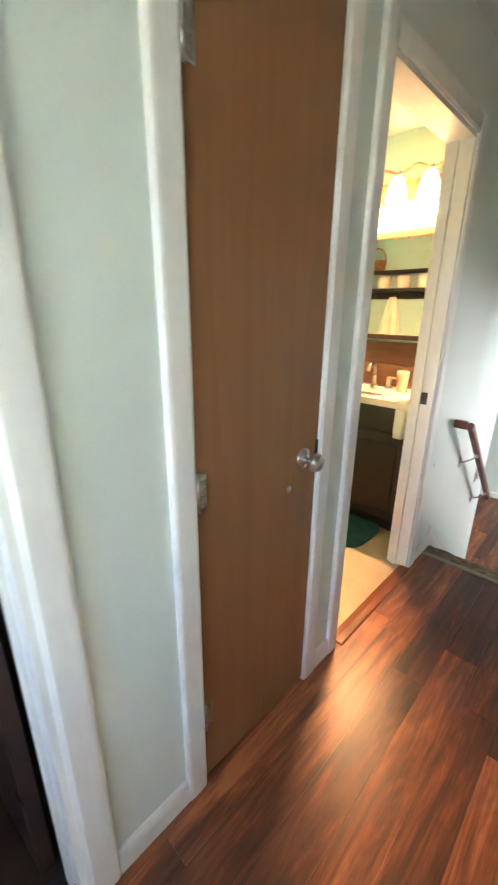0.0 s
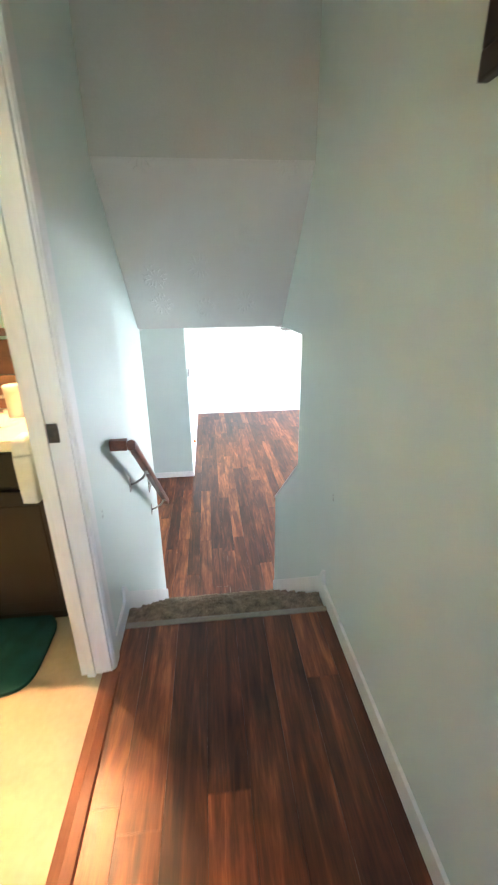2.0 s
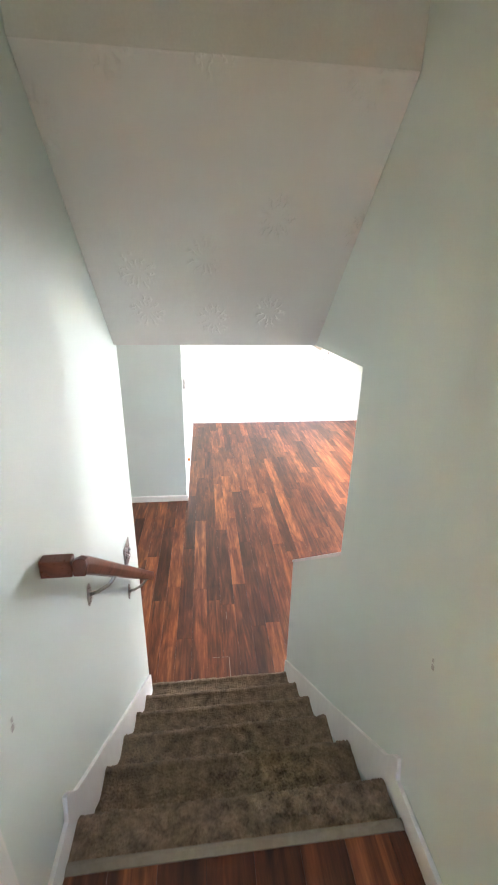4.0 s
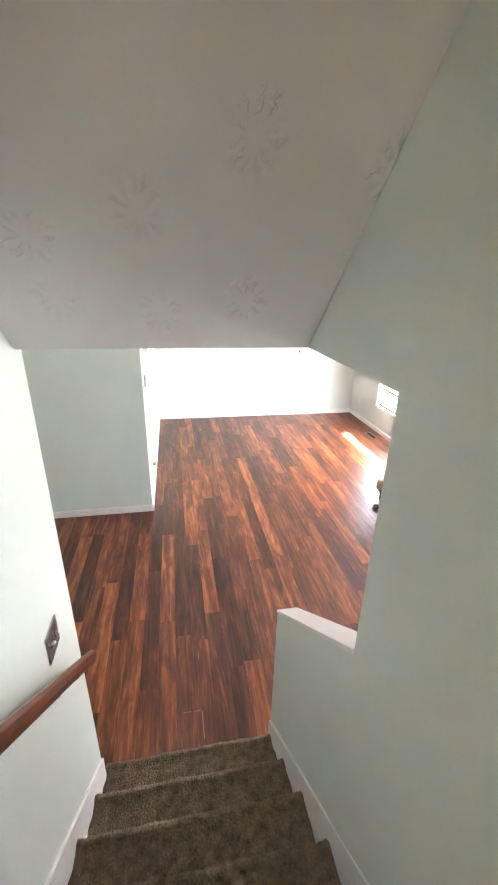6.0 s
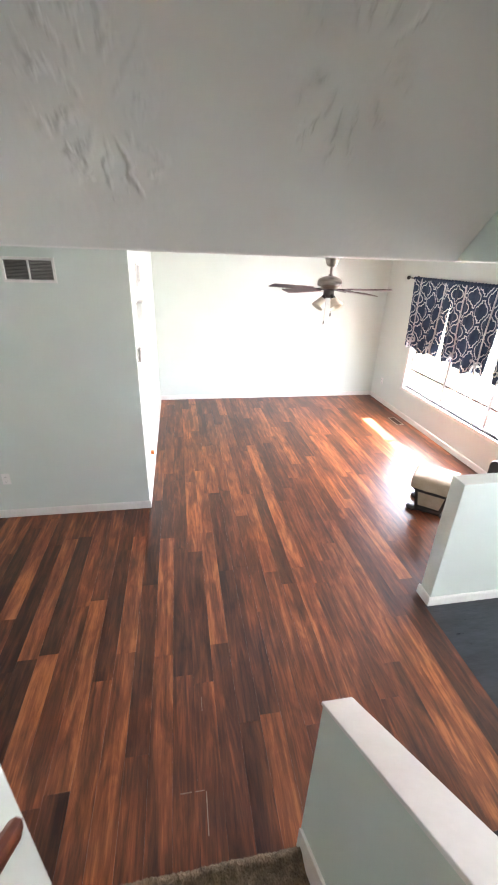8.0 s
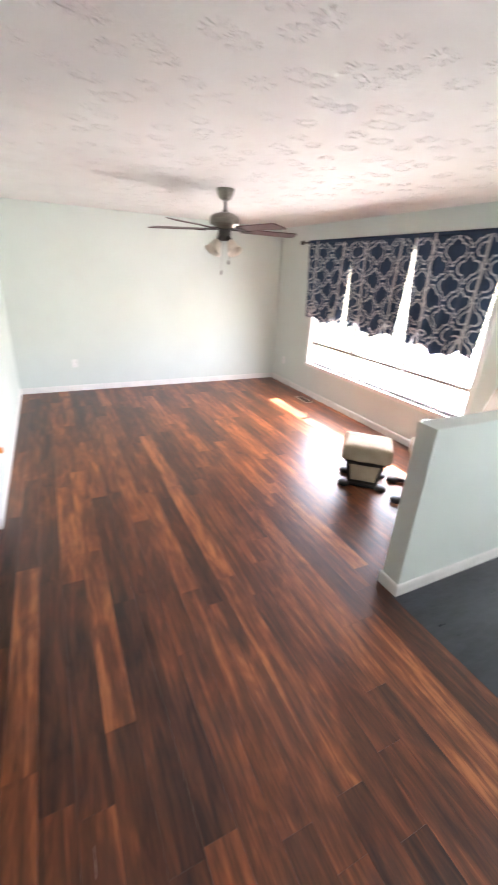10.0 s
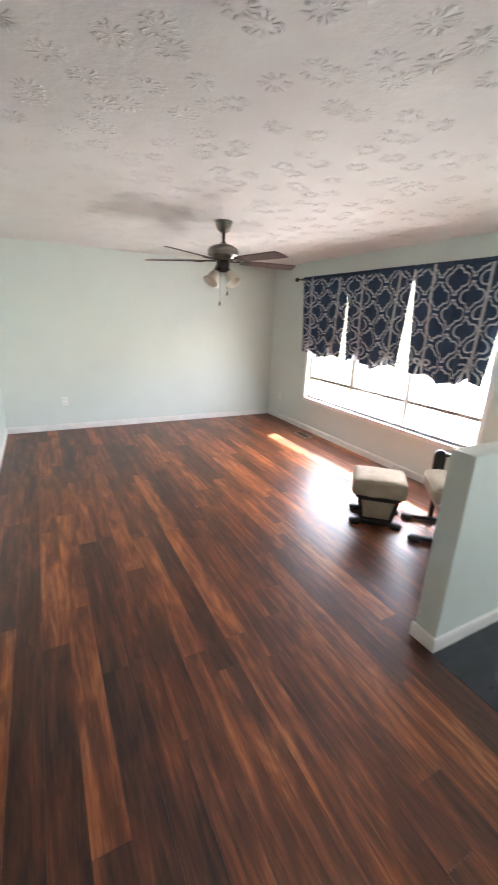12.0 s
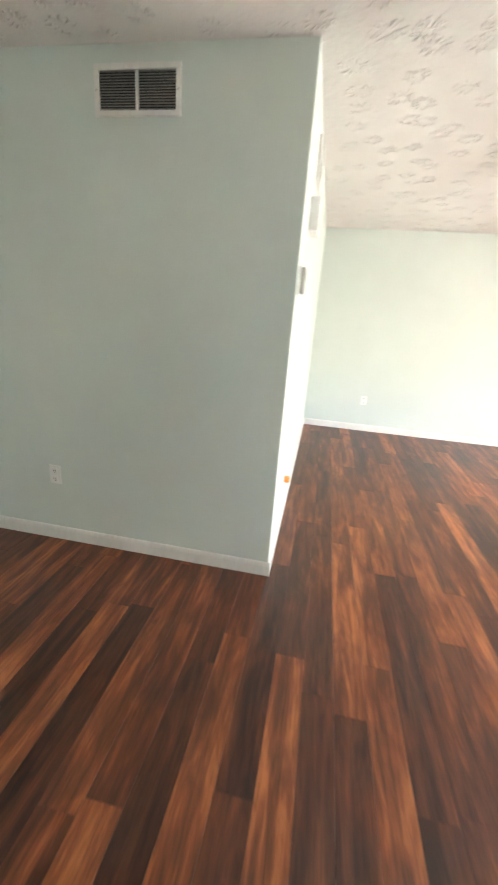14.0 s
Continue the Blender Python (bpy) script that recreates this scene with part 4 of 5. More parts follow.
def foot_rail(y, x0, x1, zz=0.0):
    """Runner with bulbed ends that lies along x on the floor."""
    return merge(box(x0, x1, y - 0.02, y + 0.02, zz + 0.008, zz + 0.045, 0.01, 3), *[lathe([(0, 0), (0.042, 0), (0.052, 0.010), (0.052, 0.030), (0.042, 0.042), (0, 0.046)], 16, Matrix.Translation((x, y, zz))) for x in (x0, x1)])


def ottoman():
    o = thing("glider_ottoman", "beige cushioned ottoman with black wooden frame", "ottoman", (2.505, 6.775, LZ))
    o.rotation_euler = (0, 0, radians(-41.6))
    part("cushion", pillow(-0.22, 0.22, -0.19, 0.20, 0.275, 0.415, 1, 0.006, 0.45), CUSHION, o, "beige padded seat cushion")
    part("top_frame", box(-0.185, 0.185, -0.16, 0.16, 0.245, 0.285, 0.008), BLACK_WOOD, o)
    for y in (-0.135, 0.135):
        part("runner", foot_rail(y, -0.165, 0.165), BLACK_WOOD, o)
        # tapering side frame with cloth panel
        s = part("side_frame", merge(prism([(-0.17, 0.25), (-0.13, 0.04), (-0.10, 0.04), (-0.138, 0.25)], y - 0.012, y + 0.012, "y"), prism([(0.17, 0.25), (0.138, 0.25), (0.10, 0.04), (0.13, 0.04)], y - 0.012, y + 0.012, "y"), box(-0.12, 0.12, y - 0.0115, y + 0.0115, 0.042, 0.07), box(-0.15, 0.15, y - 0.0115, y + 0.0115, 0.225, 0.25)), BLACK_WOOD, o)
        part("side_panel", prism([(-0.134, 0.226), (0.134, 0.226), (0.104, 0.069), (-0.104, 0.069)], y - 0.006, y + 0.006, "y"), CUSHION, s, "beige cloth side panel")
    part("stretcher", box(-0.02, 0.02, -0.13, 0.13, 0.02, 0.04, 0.004), BLACK_WOOD, o)


ottoman()


def glider():
    g = thing("glider_chair", "black wooden glider chair with beige cushions", "chair", (2.945, 6.27, LZ))
    g.rotation_euler = (0, 0, radians(50.3))     # faces its own +y
    for x in (-0.195, 0.195):
        bm = foot_rail(0, -0.34, 0.34)
        bmesh.ops.transform(bm, matrix=pose(x, 0.03, 0, 0, 0, 90), verts=bm.verts)
        part("runner", bm, BLACK_WOOD, g)
        part("base_post", merge(box(x - 0.018, x + 0.018, -0.16, -0.12, 0.04, 0.27, 0.006), box(x - 0.018, x + 0.018, 0.16, 0.20, 0.04, 0.27, 0.006), box(x - 0.018, x + 0.018, -0.16, 0.20, 0.26, 0.30, 0.006)), BLACK_WOOD, g)
    part("cross_rail", box(-0.19, 0.19, 0.0, 0.06, 0.06, 0.10, 0.006), BLACK_WOOD, g)
    part("seat_frame", merge(box(-0.265, 0.265, 0.22, 0.26, 0.30, 0.355, 0.008), box(-0.265, 0.265, -0.24, -0.20, 0.30, 0.355, 0.008), box(-0.265, -0.225, -0.2, 0.22, 0.30, 0.355, 0.008), box(0.225, 0.265, -0.2, 0.22, 0.30, 0.355, 0.008)), BLACK_WOOD, g)
    part("seat_cushion", pillow(-0.245, 0.245, -0.2, 0.30, 0.345, 0.485, 2), CUSHION, g, "beige padded seat cushion")
    lean = pose(0, -0.215, 0.40, 15, 0, 0)
    bm = pillow(-0.24, 0.24, -0.33, 0.30, -0.06, 0.07, 3)
    bmesh.ops.transform(bm, matrix=lean @ pose(0, 0.03, 0.33, 90, 0, 0), verts=bm.verts)
    part("back_cushion", bm, CUSHION, g, "beige padded back cushion")
    frame_meshes = [box(x - 0.022, x + 0.022, -0.055, -0.02, -0.08, 0.66, 0.008, 2, lean) for x in (-0.235, 0.235)]
    arch = [(0.235 * math.cos(a), 0.62 + 0.055 * math.sin(a)) for a in [math.pi * q / 12 for q in range(13)]]
    bm = bmesh.new()
    rows = [[bm.verts.new((u * k, y, v + dz)) for y, k, dz in ((-0.055, 1.0, 0), (-0.02, 1.0, 0), (-0.02, 1.0, 0.05), (-0.055, 1.0, 0.05))] for u, v in arch]
    for a, b in zip(rows, rows[1:]):
        for j in range(4):
            bm.faces.new((a[j], a[(j + 1) % 4], b[(j + 1) % 4], b[j]))
    bm.faces.new(rows[0]), bm.faces.new(rows[-1][::-1])
    bmesh.ops.transform(bm, matrix=lean, verts=bm.verts)
    bmesh.ops.recalc_face_normals(bm, faces=bm.faces)
    part("back_frame", merge(*frame_meshes, bm), BLACK_WOOD, g)
    for k in range(4):
        x = -0.14 + 0.093 * k
        part("back_slat", box(x - 0.015, x + 0.015, -0.05, -0.035, -0.02, 0.63, 0.004, 2, lean), BLACK_WOOD, g)
    for x in (-0.285, 0.285):
        post = [(0.125, 0.31), (0.215, 0.31), (0.222, 0.57)] + [(0.172 + 0.05 * math.cos(q), 0.585 + 0.05 * math.sin(q)) for q in [math.pi * i / 8 for i in range(9)]] + [(0.122, 0.57)]
        arm = part("armrest", merge(prism(post, x - 0.017, x + 0.017, "x", 0.005), box(x - 0.03, x + 0.03, -0.24, 0.13, 0.585, 0.61, 0.01, 3), box(x - 0.015, x + 0.015, -0.2, -0.16, 0.31, 0.588, 0.005)), BLACK_WOOD, g)
        part("arm_pad", pillow(x - 0.036, x + 0.036, -0.18, 0.07, 0.605, 0.64, 7, 0.004), CUSHION, arm, "beige arm pad")


glider()


# ---- handrail, switches, vents, sockets ----
def handrail():
    r = thing("handrail", "reddish wooden handrail on steel brackets", "handrail", (XL, 3.6, 0.4))
    inv = Matrix.Translation((-XL, -3.6, -0.4))
    sec = [(-0.014, -0.022), (0.014, -0.022), (0.018, 0.0), (0.015, 0.017), (0.0, 0.023), (-0.015, 0.017), (-0.018, 0.0)]
    bm = bmesh.new()
    path = [(0.09, 3.125, 0.777), (0.09, 3.142, 0.773), (0.09, 3.172, 0.750), (0.09, 4.06, -0.008)]
    rows = []
    for i, (x, y, z) in enumerate(path):
        a = path[max(i - 1, 0)]
        b = path[min(i + 1, 3)]
        t = math.atan2(b[2] - a[2], b[1] - a[1])
        rows.append([bm.verts.new((XL + x + u, y - v * math.sin(t), z + v * math.cos(t))) for u, v in sec])
    for a, b in zip(rows, rows[1:]):
        for j in range(len(sec)):
            bm.faces.new((a[j], a[(j + 1) % 7], b[(j + 1) % 7], b[j]))
    bm.faces.new(rows[0]), bm.faces.new(rows[-1][::-1])
    bmesh.ops.recalc_face_normals(bm, faces=bm.faces)
    soft(bm, 0.003)
    bmesh.ops.transform(bm, matrix=inv, verts=bm.verts)
    part("rail", bm, RAIL_WOOD, r, "reddish stained wooden rail")
    part("end_return", box(0.0005, 0.073, -0.478, -0.445, 0.353, 0.399, 0.004), RAIL_WOOD, r)
    for y in (3.405, 3.93):
        z = 0.766 - 0.853 * (y - 3.15) - 0.025
        bm = merge(tube([(XL + 0.004, y, z - 0.066), (XL + 0.03, y, z - 0.058), (XL + 0.07, y, z - 0.03), (XL + 0.09, y, z)], 0.0065, 8), prism([(y - 0.016, z - 0.10), (y + 0.016, z - 0.10), (y + 0.02, z - 0.062), (y + 0.01, z - 0.03), (y - 0.01, z - 0.03), (y - 0.02, z - 0.062)], XL + 0.0005, XL + 0.005, "x"), box(-0.012, 0.012, -0.032, 0.032, -0.0025, 0.0025, 0.001, 2, pose(XL + 0.09, y, z, -40.4, 0, 0)))
        bmesh.ops.transform(bm, matrix=inv, verts=bm.verts)
        part("bracket", bm, NICKEL, r, "grey steel bracket")


handrail()


def wall_plate(name, label, at, turn, kind, plate=PLASTIC, size=(0.072, 0.116)):
    """A plate on a wall; its own +y looks out of the wall."""
    p = thing(name, label, "switch" if "switch" in name else "outlet", at, "wall plates")
    p.rotation_euler = (0, 0, radians(turn))
    w, h = size[0] / 2, size[1] / 2
    part("plate", box(-w, w, 0, 0.006, -h, h, 0.0025), plate, p)
    if kind == "socket":
        for z in (-0.026, 0.026):
            f = part("socket", box(-0.017, 0.017, 0.0055, 0.0085, z - 0.019, z + 0.019, 0.003), plate, p)
            part("slots", merge(box(-0.008, -0.0055, 0.008, 0.009, z - 0.004, z + 0.007), box(0.0055, 0.008, 0.008, 0.009, z - 0.004, z + 0.007), box(-0.003, 0.003, 0.008, 0.009, z - 0.012, z - 0.007)), SLOT_SHADE, f, "flat dark blocks for the shade in the slots")
    else:
        for x in kind:
            t = part("toggle_seat", box(x - 0.006, x + 0.006, 0.0055, 0.0072, -0.013, 0.013, 0.001), DARK_METAL, p)
            part("toggle", box(x - 0.004, x + 0.004, 0.004, 0.022, -0.004, 0.006, 0.002, 2, pose(0, 0, 0, 25, 0, 0)), PLASTIC, t, "small white toggle")
    return p


wall_plate("light_switch", "brushed metal double light switch plate", (XL, 3.965, 0.205), -90, (-0.023, 0.023), NICKEL, (0.116, 0.116))
wall_plate("wall_outlet", "white wall outlet on the far wall", (0.262, YF, -0.854), 180, "socket")
wall_plate("wall_outlet", "white wall outlet beside the window", (XE, 10.196, -0.871), 90, "socket")
wall_plate("wall_outlet", "white wall outlet below the return vent", (-1.805, YE, -0.832), 180, "socket")
wall_plate("wall_outlet", "white wall outlet with an orange plug", (XW, 7.655, -0.845), -90, "socket")
plug = thing("night_light", "small orange plug-in air freshener", "night light", (XW + 0.009, 7.66, -0.872))
part("body", box(0, 0.035, -0.016, 0.016, -0.028, 0.012, 0.006, 3), ORANGE, plug)
wall_plate("light_switch", "dark light switch on the half wall", (3.02, 5.527, -0.32), 180, (0.0,), DARK_METAL)


def grille(name, label, at, turn, w, h, cols, slats, frame_mat=TRIM, slat_mat=None, bw=0.022):
    """A louvred vent; its own +y looks out of the wall."""
    v = thing(name, label, "vent", at)
    v.rotation_euler = (0, 0, radians(turn))
    a, b = w / 2, h / 2
    part("backing", box(-a + 0.01, a - 0.01, 0.0005, 0.002, -b + 0.01, b - 0.01), SLOT_SHADE, v, "flat dark sheet for the shade behind the slats")
    part("frame", merge(box(-a, a, 0, 0.012, b - bw, b, 0.003), box(-a, a, 0, 0.012, -b, -b + bw, 0.003), box(-a, -a + bw, 0.0002, 0.0118, -b + bw, b - bw, 0.003), box(a - bw, a, 0.0002, 0.0118, -b + bw, b - bw, 0.003)), frame_mat, v)
    inner = 2 * a - 2 * bw
    for c in range(1, cols):
        x = -a + bw + inner * c / cols
        part("divider", box(x - 0.007, x + 0.007, 0.002, 0.0115, -b + bw, b - bw, 0.002), frame_mat, v)
    n = slats
    for i in range(n):
        z = -b + bw + (2 * b - 2 * bw) * (i + 0.5) / n
        part("slat", box(-a + bw, a - bw, -0.004, 0.004, -0.0006, 0.0006, 0, 1, pose(0, 0.0055, z, -42, 0, 0)), slat_mat or frame_mat, v)
    for x in (-a + 0.011, a - 0.011):
        part("screw", lathe([(0, 0), (0.004, 0), (0.003, 0.002), (0, 0.0022)], 8, Matrix.Translation((x, 0.012, 0)) @ pose(0, 0, 0, -90, 0, 0)), NICKEL, v)
    return v


GREY_SLAT = mottled("grey_slat_paint", (0.32, 0.31, 0.29), (0.38, 0.37, 0.35), 0.5, relief=0.05)
grille("return_vent", "white framed return air vent with grey louvres", (-1.247, YE, 1.014), 180, 0.390, 0.184, 2, 14, TRIM, GREY_SLAT)
grille("supply_vent", "white wall vent with closed louvres", (XW, 7.87, 0.97), -90, 0.34, 0.2, 1, 12)


def floor_register():
    v = thing("floor_register", "brown metal floor register beside the baseboard", "vent", (3.40, 9.17, LZ))
    part("frame", merge(box(-0.06, -0.045, -0.16, 0.16, 0, 0.005, 0.001), box(0.045, 0.06, -0.16, 0.16, 0, 0.005, 0.001), box(-0.045, 0.045, -0.16, -0.145, 0, 0.0048, 0.001), box(-0.045, 0.045, 0.145, 0.16, 0, 0.0048, 0.001)), NICKEL, v, "pale metal frame")
    for i in range(12):
        y = -0.13 + 0.0236 * i
        part("slat", box(-0.045, 0.045, y - 0.005, y + 0.005, 0.0005, 0.004), DARK_METAL, v)


floor_register()


def door_chime():
    c = thing("door_chime", "white plastic door chime box on the wall", "door chime", (XW, 7.64, 0.665))
    part("cover", box(0, 0.052, -0.115, 0.115, -0.078, 0.078, 0.008, 3), PLASTIC, c)
    for i in range(5):
        part("rib", box(0.0515, 0.0545, -0.06 + 0.03 * i - 0.004, -0.06 + 0.03 * i + 0.004, -0.06, 0.06, 0.001), PLASTIC, c)


door_chime()


def thermostat():
    t = thing("thermostat", "small thermostat with dark display on white plate", "thermostat", (XW, 7.262, 0.32))
    part("base", box(0, 0.012, -0.05, 0.05, -0.064, 0.064, 0.004), PLASTIC, t)
    part("cover", box(0.011, 0.03, -0.044, 0.044, -0.058, 0.058, 0.006, 3), GREY_SLAT, t)
    part("display", box(0.0295, 0.031, -0.028, 0.028, 0.0, 0.04, 0.0), BLACK_PLASTIC, t, "dark display")


thermostat()


def picture():
    p = thing("picture_frame", "dark brown wooden picture frame on the hall wall", "picture", (XR + SPLAY, 2.09, 2.0))
    a, b, w = 0.25, 0.30, 0.045
    part("frame", merge(box(-0.022, 0, -a, a, b - w, b, 0.005), box(-0.022, 0, -a, a, -b, -b + w, 0.005), box(-0.0218, 0, -a, -a + w, -b + w, b - w, 0.005), box(-0.0218, 0, a - w, a, -b + w, b - w, 0.005)), DARK_WOOD, p)
    part("print", box(-0.008, -0.002, -a + w, a - w, -b + w, b - w), PRINT, p, "faded print")


picture()


# ---- bathroom ----
def vanity():
    v = thing("vanity_cabinet", "dark brown bathroom vanity cabinet", "cabinet", (-1.22, 3.35, 0.004))
    part("body", merge(box(-0.44, 0.44, -0.40, 0, 0.09, 0.85, 0.003), box(-0.42, 0.42, -0.34, 0, 0, 0.092)), ESPRESSO, v)
    for i, x in enumerate((-0.215, 0.215)):
        d = part("door", box(x - 0.208, x + 0.208, -0.42, -0.401, 0.11, 0.68, 0.004), ESPRESSO, v)
        part("door_panel", box(x - 0.15, x + 0.15, -0.424, -0.419, 0.17, 0.62, 0.003), ESPRESSO, d)
        part("drawer_front", box(x - 0.208, x + 0.208, -0.42, -0.401, 0.70, 0.835, 0.004), ESPRESSO, v)
        part("handle", lathe([(0, 0), (0.006, 0), (0.006, 0.015), (0.014, 0.022), (0, 0.028)], 12, Matrix.Translation((x + (0.17 if i == 0 else -0.17), -0.42, 0.6)) @ pose(0, 0, 0, 90, 0, 0)), DARK_METAL, d)
    t = thing("bathroom_worktop", "cream marble worktop with a sunk basin", "worktop", (-1.22, 3.35, 0.854))
    bm = bmesh.new()
    nx, ny = 40, 22
    g = []
    for i in range(nx + 1):
        row = []
        for j in range(ny + 1):
            x, y = -0.46 + 0.92 * i / nx, -0.44 + 0.44 * j / ny
            r = math.hypot((x) / 0.235, (y + 0.235) / 0.155)
            z = 0.04 - 0.12 * max(0.0, 1 - r ** 2.2) ** 0.6 if r < 1 else 0.04 + 0.004 * math.exp(-((r - 1.05) / 0.08) ** 2)
            row.append(bm.verts.new((x, y, z)))
        g.append(row)
    for i in range(nx):
        for j in range(ny):
            bm.faces.new((g[i][j], g[i + 1][j], g[i + 1][j + 1], g[i][j + 1])).smooth = True
    part("top", merge(bm, box(-0.46, 0.46, -0.44, -0.425, -0.002, 0.0395, 0.004), box(-0.46, -0.45, -0.425, 0, 0, 0.0395), box(0.45, 0.46, -0.425, 0, 0, 0.0395)), MARBLE, t)
    b = thing("backsplash_board", "brown wooden backsplash board behind the basin", "backsplash", (-1.22, 3.35, 0.9))
    for k in range(2):
        part("board", box(-0.46, 0.46, -0.018, -0.0005, 0.002 + 0.15 * k, 0.149 + 0.15 * k, 0.003), SPLASH_WOOD, b)
    f = thing("basin_faucet", "brushed nickel widespread basin faucet", "faucet", (-1.22, 3.285, 0.894))
    part("spout_base", lathe([(0, 0), (0.026, 0), (0.026, 0.008), (0.017, 0.02), (0.014, 0.075), (0, 0.08)], 18), NICKEL, f)
    part("spout", tube([(0, 0, 0.06), (0, -0.002, 0.11), (0, -0.02, 0.145), (0, -0.055, 0.16), (0, -0.09, 0.148), (0, -0.105, 0.118)], 0.0125, 12), NICKEL, f)
    for s in (-1, 1):
        h = part("tap", lathe([(0, 0), (0.025, 0), (0.025, 0.008), (0.017, 0.018), (0.019, 0.06), (0.012, 0.07), (0, 0.072)], 18, Matrix.Translation((0.105 * s, 0, 0))), NICKEL, f)
        part("lever", box(0.105 * s - 0.012 if s > 0 else 0.105 * s - 0.06, 0.105 * s + 0.06 if s > 0 else 0.105 * s + 0.012, -0.009, 0.009, 0.066, 0.08, 0.004), NICKEL, h)


vanity()


def bath_mirror():
    m = thing("vanity_mirror", "large bathroom mirror in a reddish brown frame", "mirror", (-1.19, 3.35, 1.545))
    a, b = 0.345, 0.33
    part("glass", box(-a + 0.03, a - 0.03, -0.014, -0.008, -b + 0.02, b - 0.03), MIRROR, m, "clear silvered mirror")
    part("frame_side", box(-a, -a + 0.045, -0.03, 0, -b, b, 0.006), RAIL_WOOD, m)
    part("frame_side", box(a - 0.045, a, -0.03, 0, -b, b, 0.006), RAIL_WOOD, m)
    part("frame_top", box(-a + 0.045, a - 0.045, -0.0298, 0, b - 0.045, b, 0.006), RAIL_WOOD, m)
    part("frame_bottom", box(-a + 0.045, a - 0.045, -0.0298, 0, -b, -b + 0.03, 0.006), DARK_WOOD, m)


bath_mirror()


def vanity_light():
    v = thing("vanity_light", "warm bronze three-light vanity fixture, switched on", "lamp", (-1.19, 3.35, 2.06))
    part("back_plate", box(-0.26, 0.26, -0.02, 0, -0.03, 0.085, 0.008), COPPER, v)
    wave = [(-0.30 + 0.6 * i / 40, -0.10, 0.115 + 0.016 * math.cos(i / 40 * 6 * math.pi)) for i in range(41)]
    part("scroll_bar", tube(wave, 0.008, 8), COPPER, v)
    for x in (-0.19, 0.0, 0.19):
        a = part("arm", tube([(x, -0.015, 0.05), (x, -0.06, 0.10), (x, -0.10, 0.11), (x, -0.11, 0.09)], 0.008, 8), COPPER, v)
        part("glass_shade", lathe([(0.018, 0.085), (0.034, 0.07), (0.055, 0.02), (0.064, -0.04), (0.062, -0.045), (0.05, 0.015), (0.03, 0.06)], 24, Matrix.Translation((x, -0.11, 0))), BULB, a, "glowing glass bell shade")
        lamp = new("bulb", bpy.data.lights.new("bulb", "POINT"))
        lamp.data.energy, lamp.data.color, lamp.data.shadow_soft_size = BATH_WATTS, (1.0, 0.48, 0.19), 0.03
        lamp.parent = a
        lamp.location = (x, -0.11, -0.03)


vanity_light()


def towel_shelf():
    s = thing("wall_shelf", "black wall shelf with a rail of hooks", "shelf", (-1.83, 1.752, 1.60))
    part("upper_board", box(-0.55, 0.42, 0, 0.16, 0.155, 0.18, 0.004), BLACK_WOOD, s)
    part("lower_board", box(-0.55, 0.42, 0, 0.16, -0.02, 0.01, 0.004), BLACK_WOOD, s)
    part("end_panel", box(-0.55, -0.535, 0, 0.158, 0.01, 0.155, 0.003), BLACK_WOOD, s)
    part("end_panel", box(0.405, 0.42, 0, 0.158, 0.01, 0.155, 0.003), BLACK_WOOD, s)
    part("hook_rail", box(-0.55, 0.42, 0.0, 0.018, -0.09, -0.022, 0.003), BLACK_WOOD, s)
    for k in range(5):
        x = -0.45 + 0.2 * k
        part("hook", tube([(x, 0.018, -0.05), (x, 0.05, -0.06), (x, 0.06, -0.085), (x, 0.065, -0.06)], 0.004, 8), DARK_METAL, s)
    basket = thing("wicker_basket", "small tan wicker basket with a hoop handle", "basket", (-2.10, 1.83, 1.78))
    part("body", lathe([(0, 0), (0.085, 0), (0.10, 0.09), (0.105, 0.10), (0.098, 0.10), (0.08, 0.01), (0, 0.01)], 20), WICKER, basket)
    part("handle", tube([(0.1 * math.cos(a), 0, 0.09 + 0.13 * math.sin(a)) for a in [math.pi * q / 14 for q in range(15)]], 0.006, 8), WICKER, basket)
    for i, x in enumerate((-2.2, -1.99, -1.78, -1.57)):
        j = thing("storage_jar", "cream lidded storage jar on the shelf", "jar", (x, 1.832, 1.61), "jars on the shelf")
        part("jar", lathe([(0, 0), (0.062, 0), (0.066, 0.01), (0.066, 0.105), (0.06, 0.11), (0, 0.11)], 24), TOWEL, j)
        part("lid", lathe([(0, 0.108), (0.058, 0.11), (0.058, 0.122), (0.02, 0.127), (0, 0.128)], 24), MARBLE, j)
    t = thing("hanging_towel", "cream towel hung from a hook", "towel", (-1.88, 1.81, 1.53))
    bm = bmesh.new()
    rows = []
    for j in range(21):
        r = j / 20
        w = 0.03 + 0.11 * r ** 0.7
        rows.append([bm.verts.new(((i / 16 - 0.5) * 2 * w, 0.010 * math.sin(i * 0.8) * (0.3 + r) + 0.02, -0.48 * r)) for i in range(17)])
    for a, b in zip(rows, rows[1:]):
        for i in range(16):
            bm.faces.new((a[i], a[i + 1], b[i + 1], b[i])).smooth = True
    cloth = part("cloth", bm, TOWEL, t)
    cloth.modifiers.new("thickness", "SOLIDIFY").thickness = 0.008


towel_shelf()
mat = thing("bath_mat", "dark teal plush bath mat on the floor", "mat", (-1.20, 2.83, 0.004))
bm = prism([(0.30 * math.copysign(abs(math.cos(a)) ** 0.35, math.cos(a)), 0.20 * math.copysign(abs(math.sin(a)) ** 0.45, math.sin(a))) for a in [2 * math.pi * q / 40 for q in range(40)]], 0.0, 0.018, "z", 0.005)
part("pile", bm, TEAL_MAT, mat)
soap = thing("soap_bottle", "white pump soap bottle with a coloured label", "bottle", (-1.44, 3.22, 0.895))
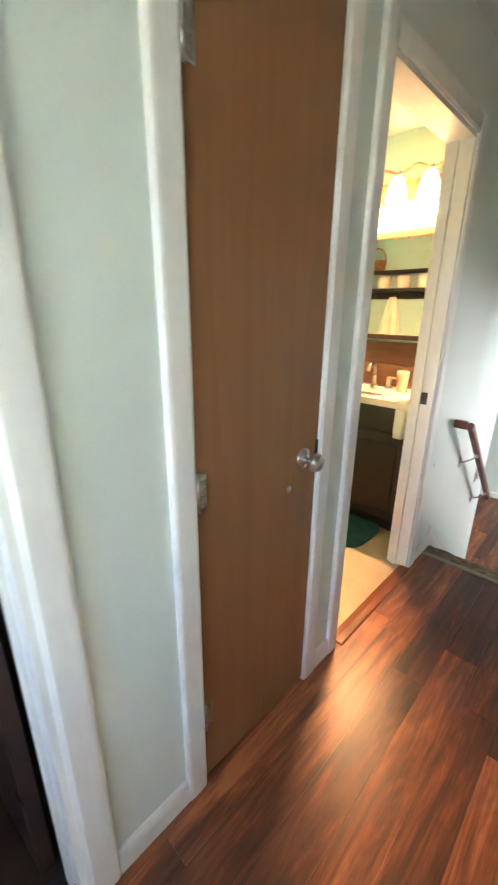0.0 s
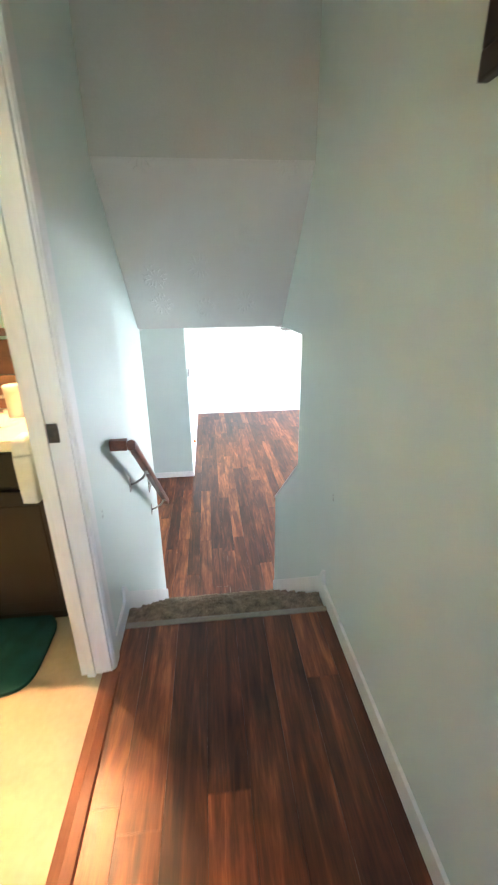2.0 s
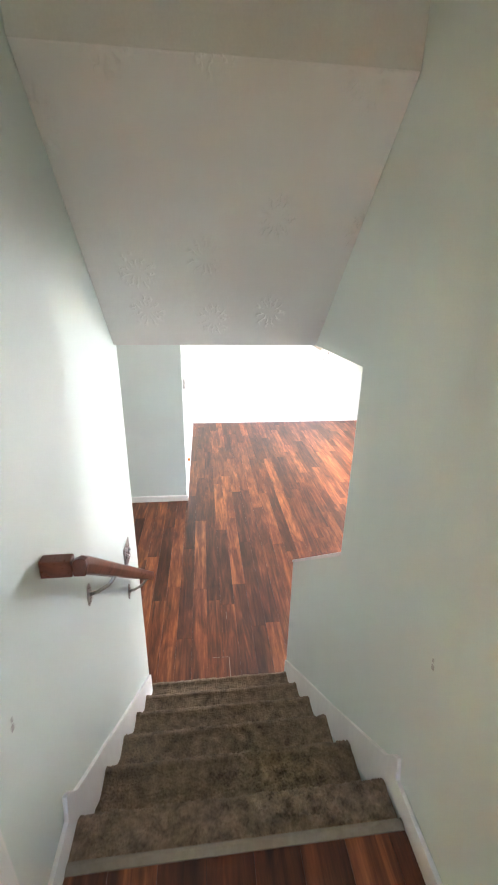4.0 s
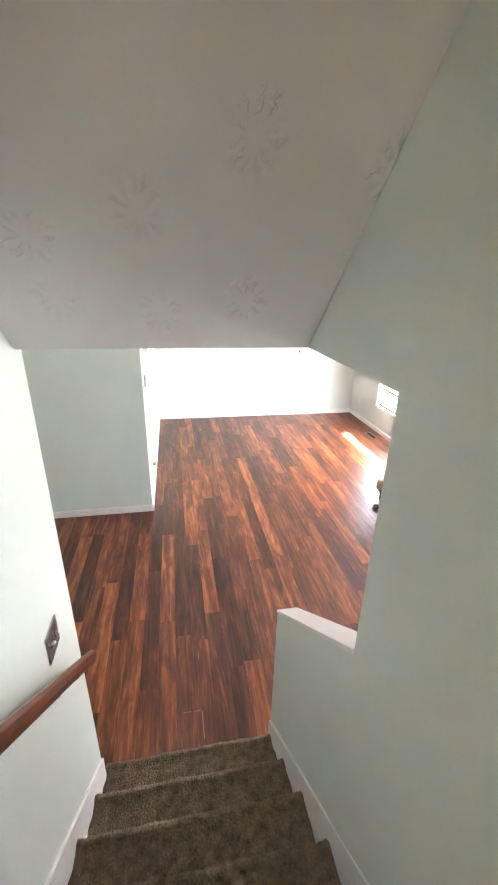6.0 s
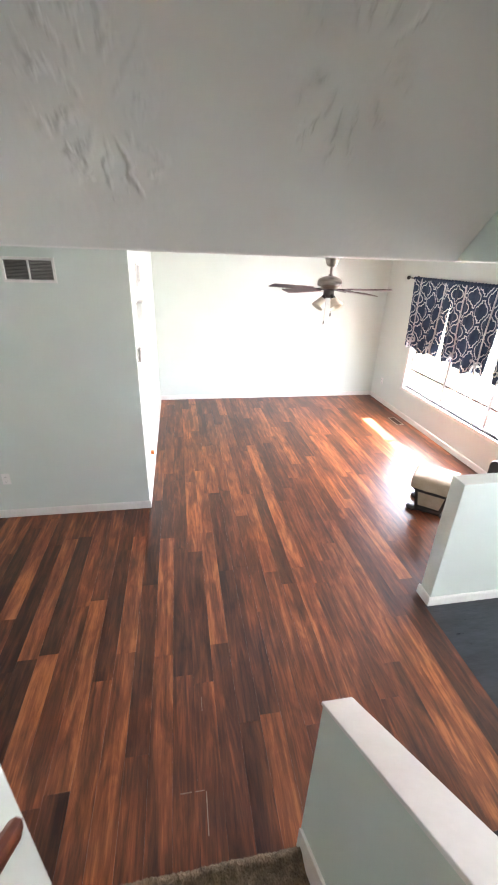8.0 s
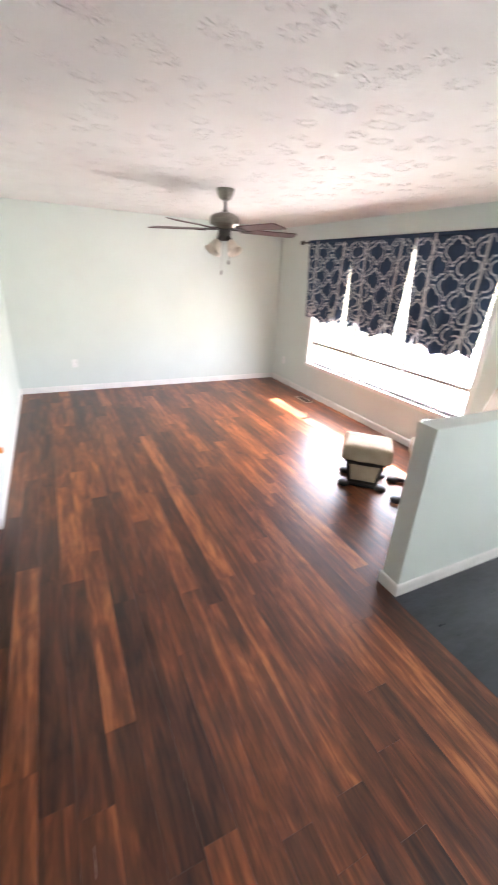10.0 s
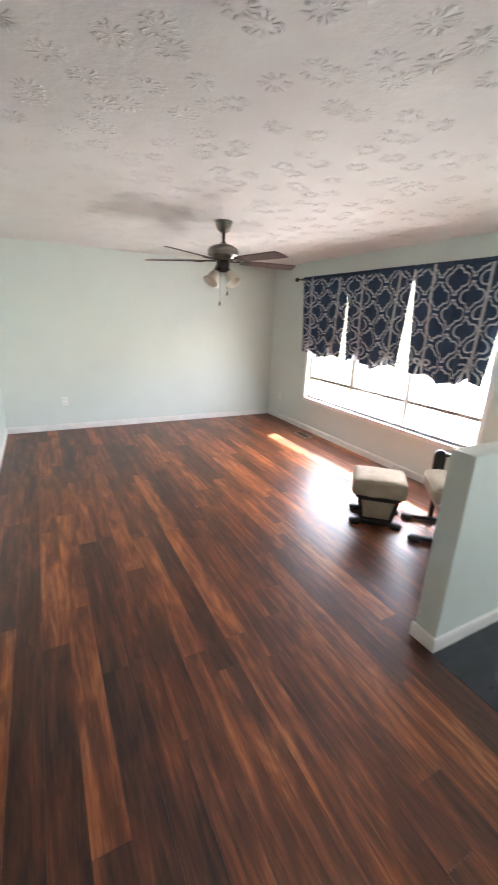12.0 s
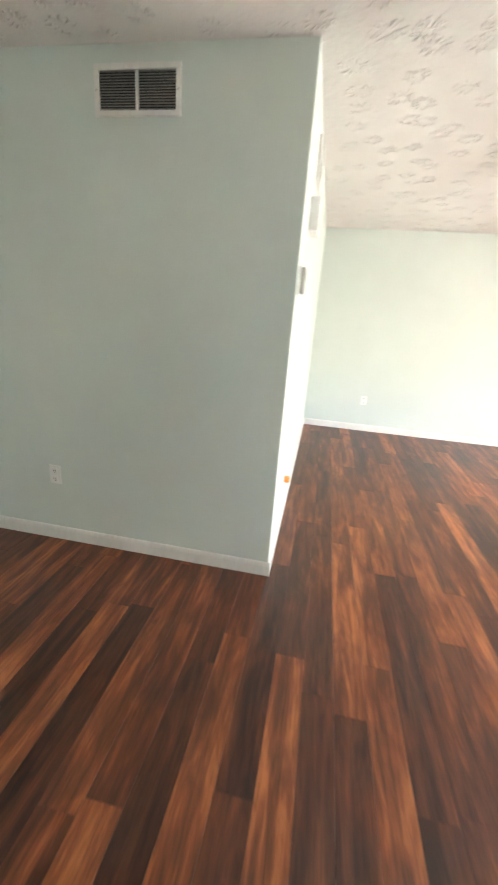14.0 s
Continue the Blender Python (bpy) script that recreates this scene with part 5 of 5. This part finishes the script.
part("bottle", lathe([(0, 0), (0.032, 0), (0.034, 0.01), (0.034, 0.09), (0.026, 0.115), (0.012, 0.125), (0.012, 0.135), (0, 0.136)], 20), PLASTIC, soap)
part("label", lathe([(0.0345, 0.03), (0.0348, 0.031), (0.0348, 0.084), (0.0345, 0.085)], 20), mottled("violet_label", (0.34, 0.2, 0.5), (0.6, 0.5, 0.72), 0.4, scale=40, relief=0), soap, "violet printed label")
part("pump", merge(lathe([(0, 0.135), (0.014, 0.135), (0.014, 0.15), (0.005, 0.152), (0.005, 0.17), (0, 0.171)], 14), box(-0.008, 0.008, -0.04, 0.01, 0.168, 0.18, 0.003)), PLASTIC, soap)
cup = thing("tumbler", "cream lidded bathroom tumbler", "cup", (-1.0, 3.23, 0.894))
part("cup", lathe([(0, 0), (0.034, 0), (0.036, 0.005), (0.036, 0.09), (0.038, 0.092), (0.038, 0.13), (0.034, 0.135), (0, 0.136)], 22), MARBLE, cup)


def lever_towel():
    t = thing("hand_towel", "pale grey-green hand towel hung on a ring", "towel", (-0.7365, 2.80, 0.935))
    part("ring_mount", lathe([(0, 0), (0.02, 0), (0.02, 0.006), (0.008, 0.012), (0.008, 0.03), (0, 0.032)], 14, pose(0, 0, 0, 0, -90, 0) @ pose(0, 0, 0.0, 0, 0, 0)), NICKEL, t)
    part("cloth", pillow(-0.085, -0.03, -0.055, 0.055, -0.21, 0.012, 9, 0.004), TOWEL, t)


lever_towel()
built("wall_bath_side", box(-0.736, XL - 0.11 - 0.002, BATH_Y1 + 0.01, 3.35, 0.004, UC), PAINT_BATH, "sea-green bathroom side wall", "wall")
living = planks("floor_living", "dark and orange brown wood-look plank floor", -3.2, XE, 4.235, YF, LZ, lambda x, y: (None if (x > 1.69 and y < 5.0) else (x > -1.9)), 11)
planks("floor_hall", "dark brown wood-look plank floor", XL - 0.03, XR + SPLAY, SOUTH, 2.922, 0.0, lambda x, y: True, 5)

# chipped plank edges by the foot of the stairs, small wall marks
for x0, x1, y0, y1 in ((-0.212, -0.155, 4.606, 4.610), (-0.14, -0.09, 4.605, 4.608), (-0.086, -0.081, 4.43, 4.60), (-0.083, -0.080, 4.99, 5.07)):
    part("worn_edge", box(x0, x1, y0, y1, LZ, LZ + 0.0012), CHIP, living, "pale chipped plank edge")
marks = thing("wall_mark", "small grey scuff marks on the stair walls", "scuff", (XR + 0.0155, 2.97, 0.558))
part("scratch", merge(box(-0.001, 0.0, -0.006, 0.004, -0.018, -0.004), box(-0.001, 0.0, 0.0, 0.005, 0.002, 0.012)), SCUFF, marks)
mark = copy_thing(marks, pose(XL + 0.001, 2.90, 0.587))
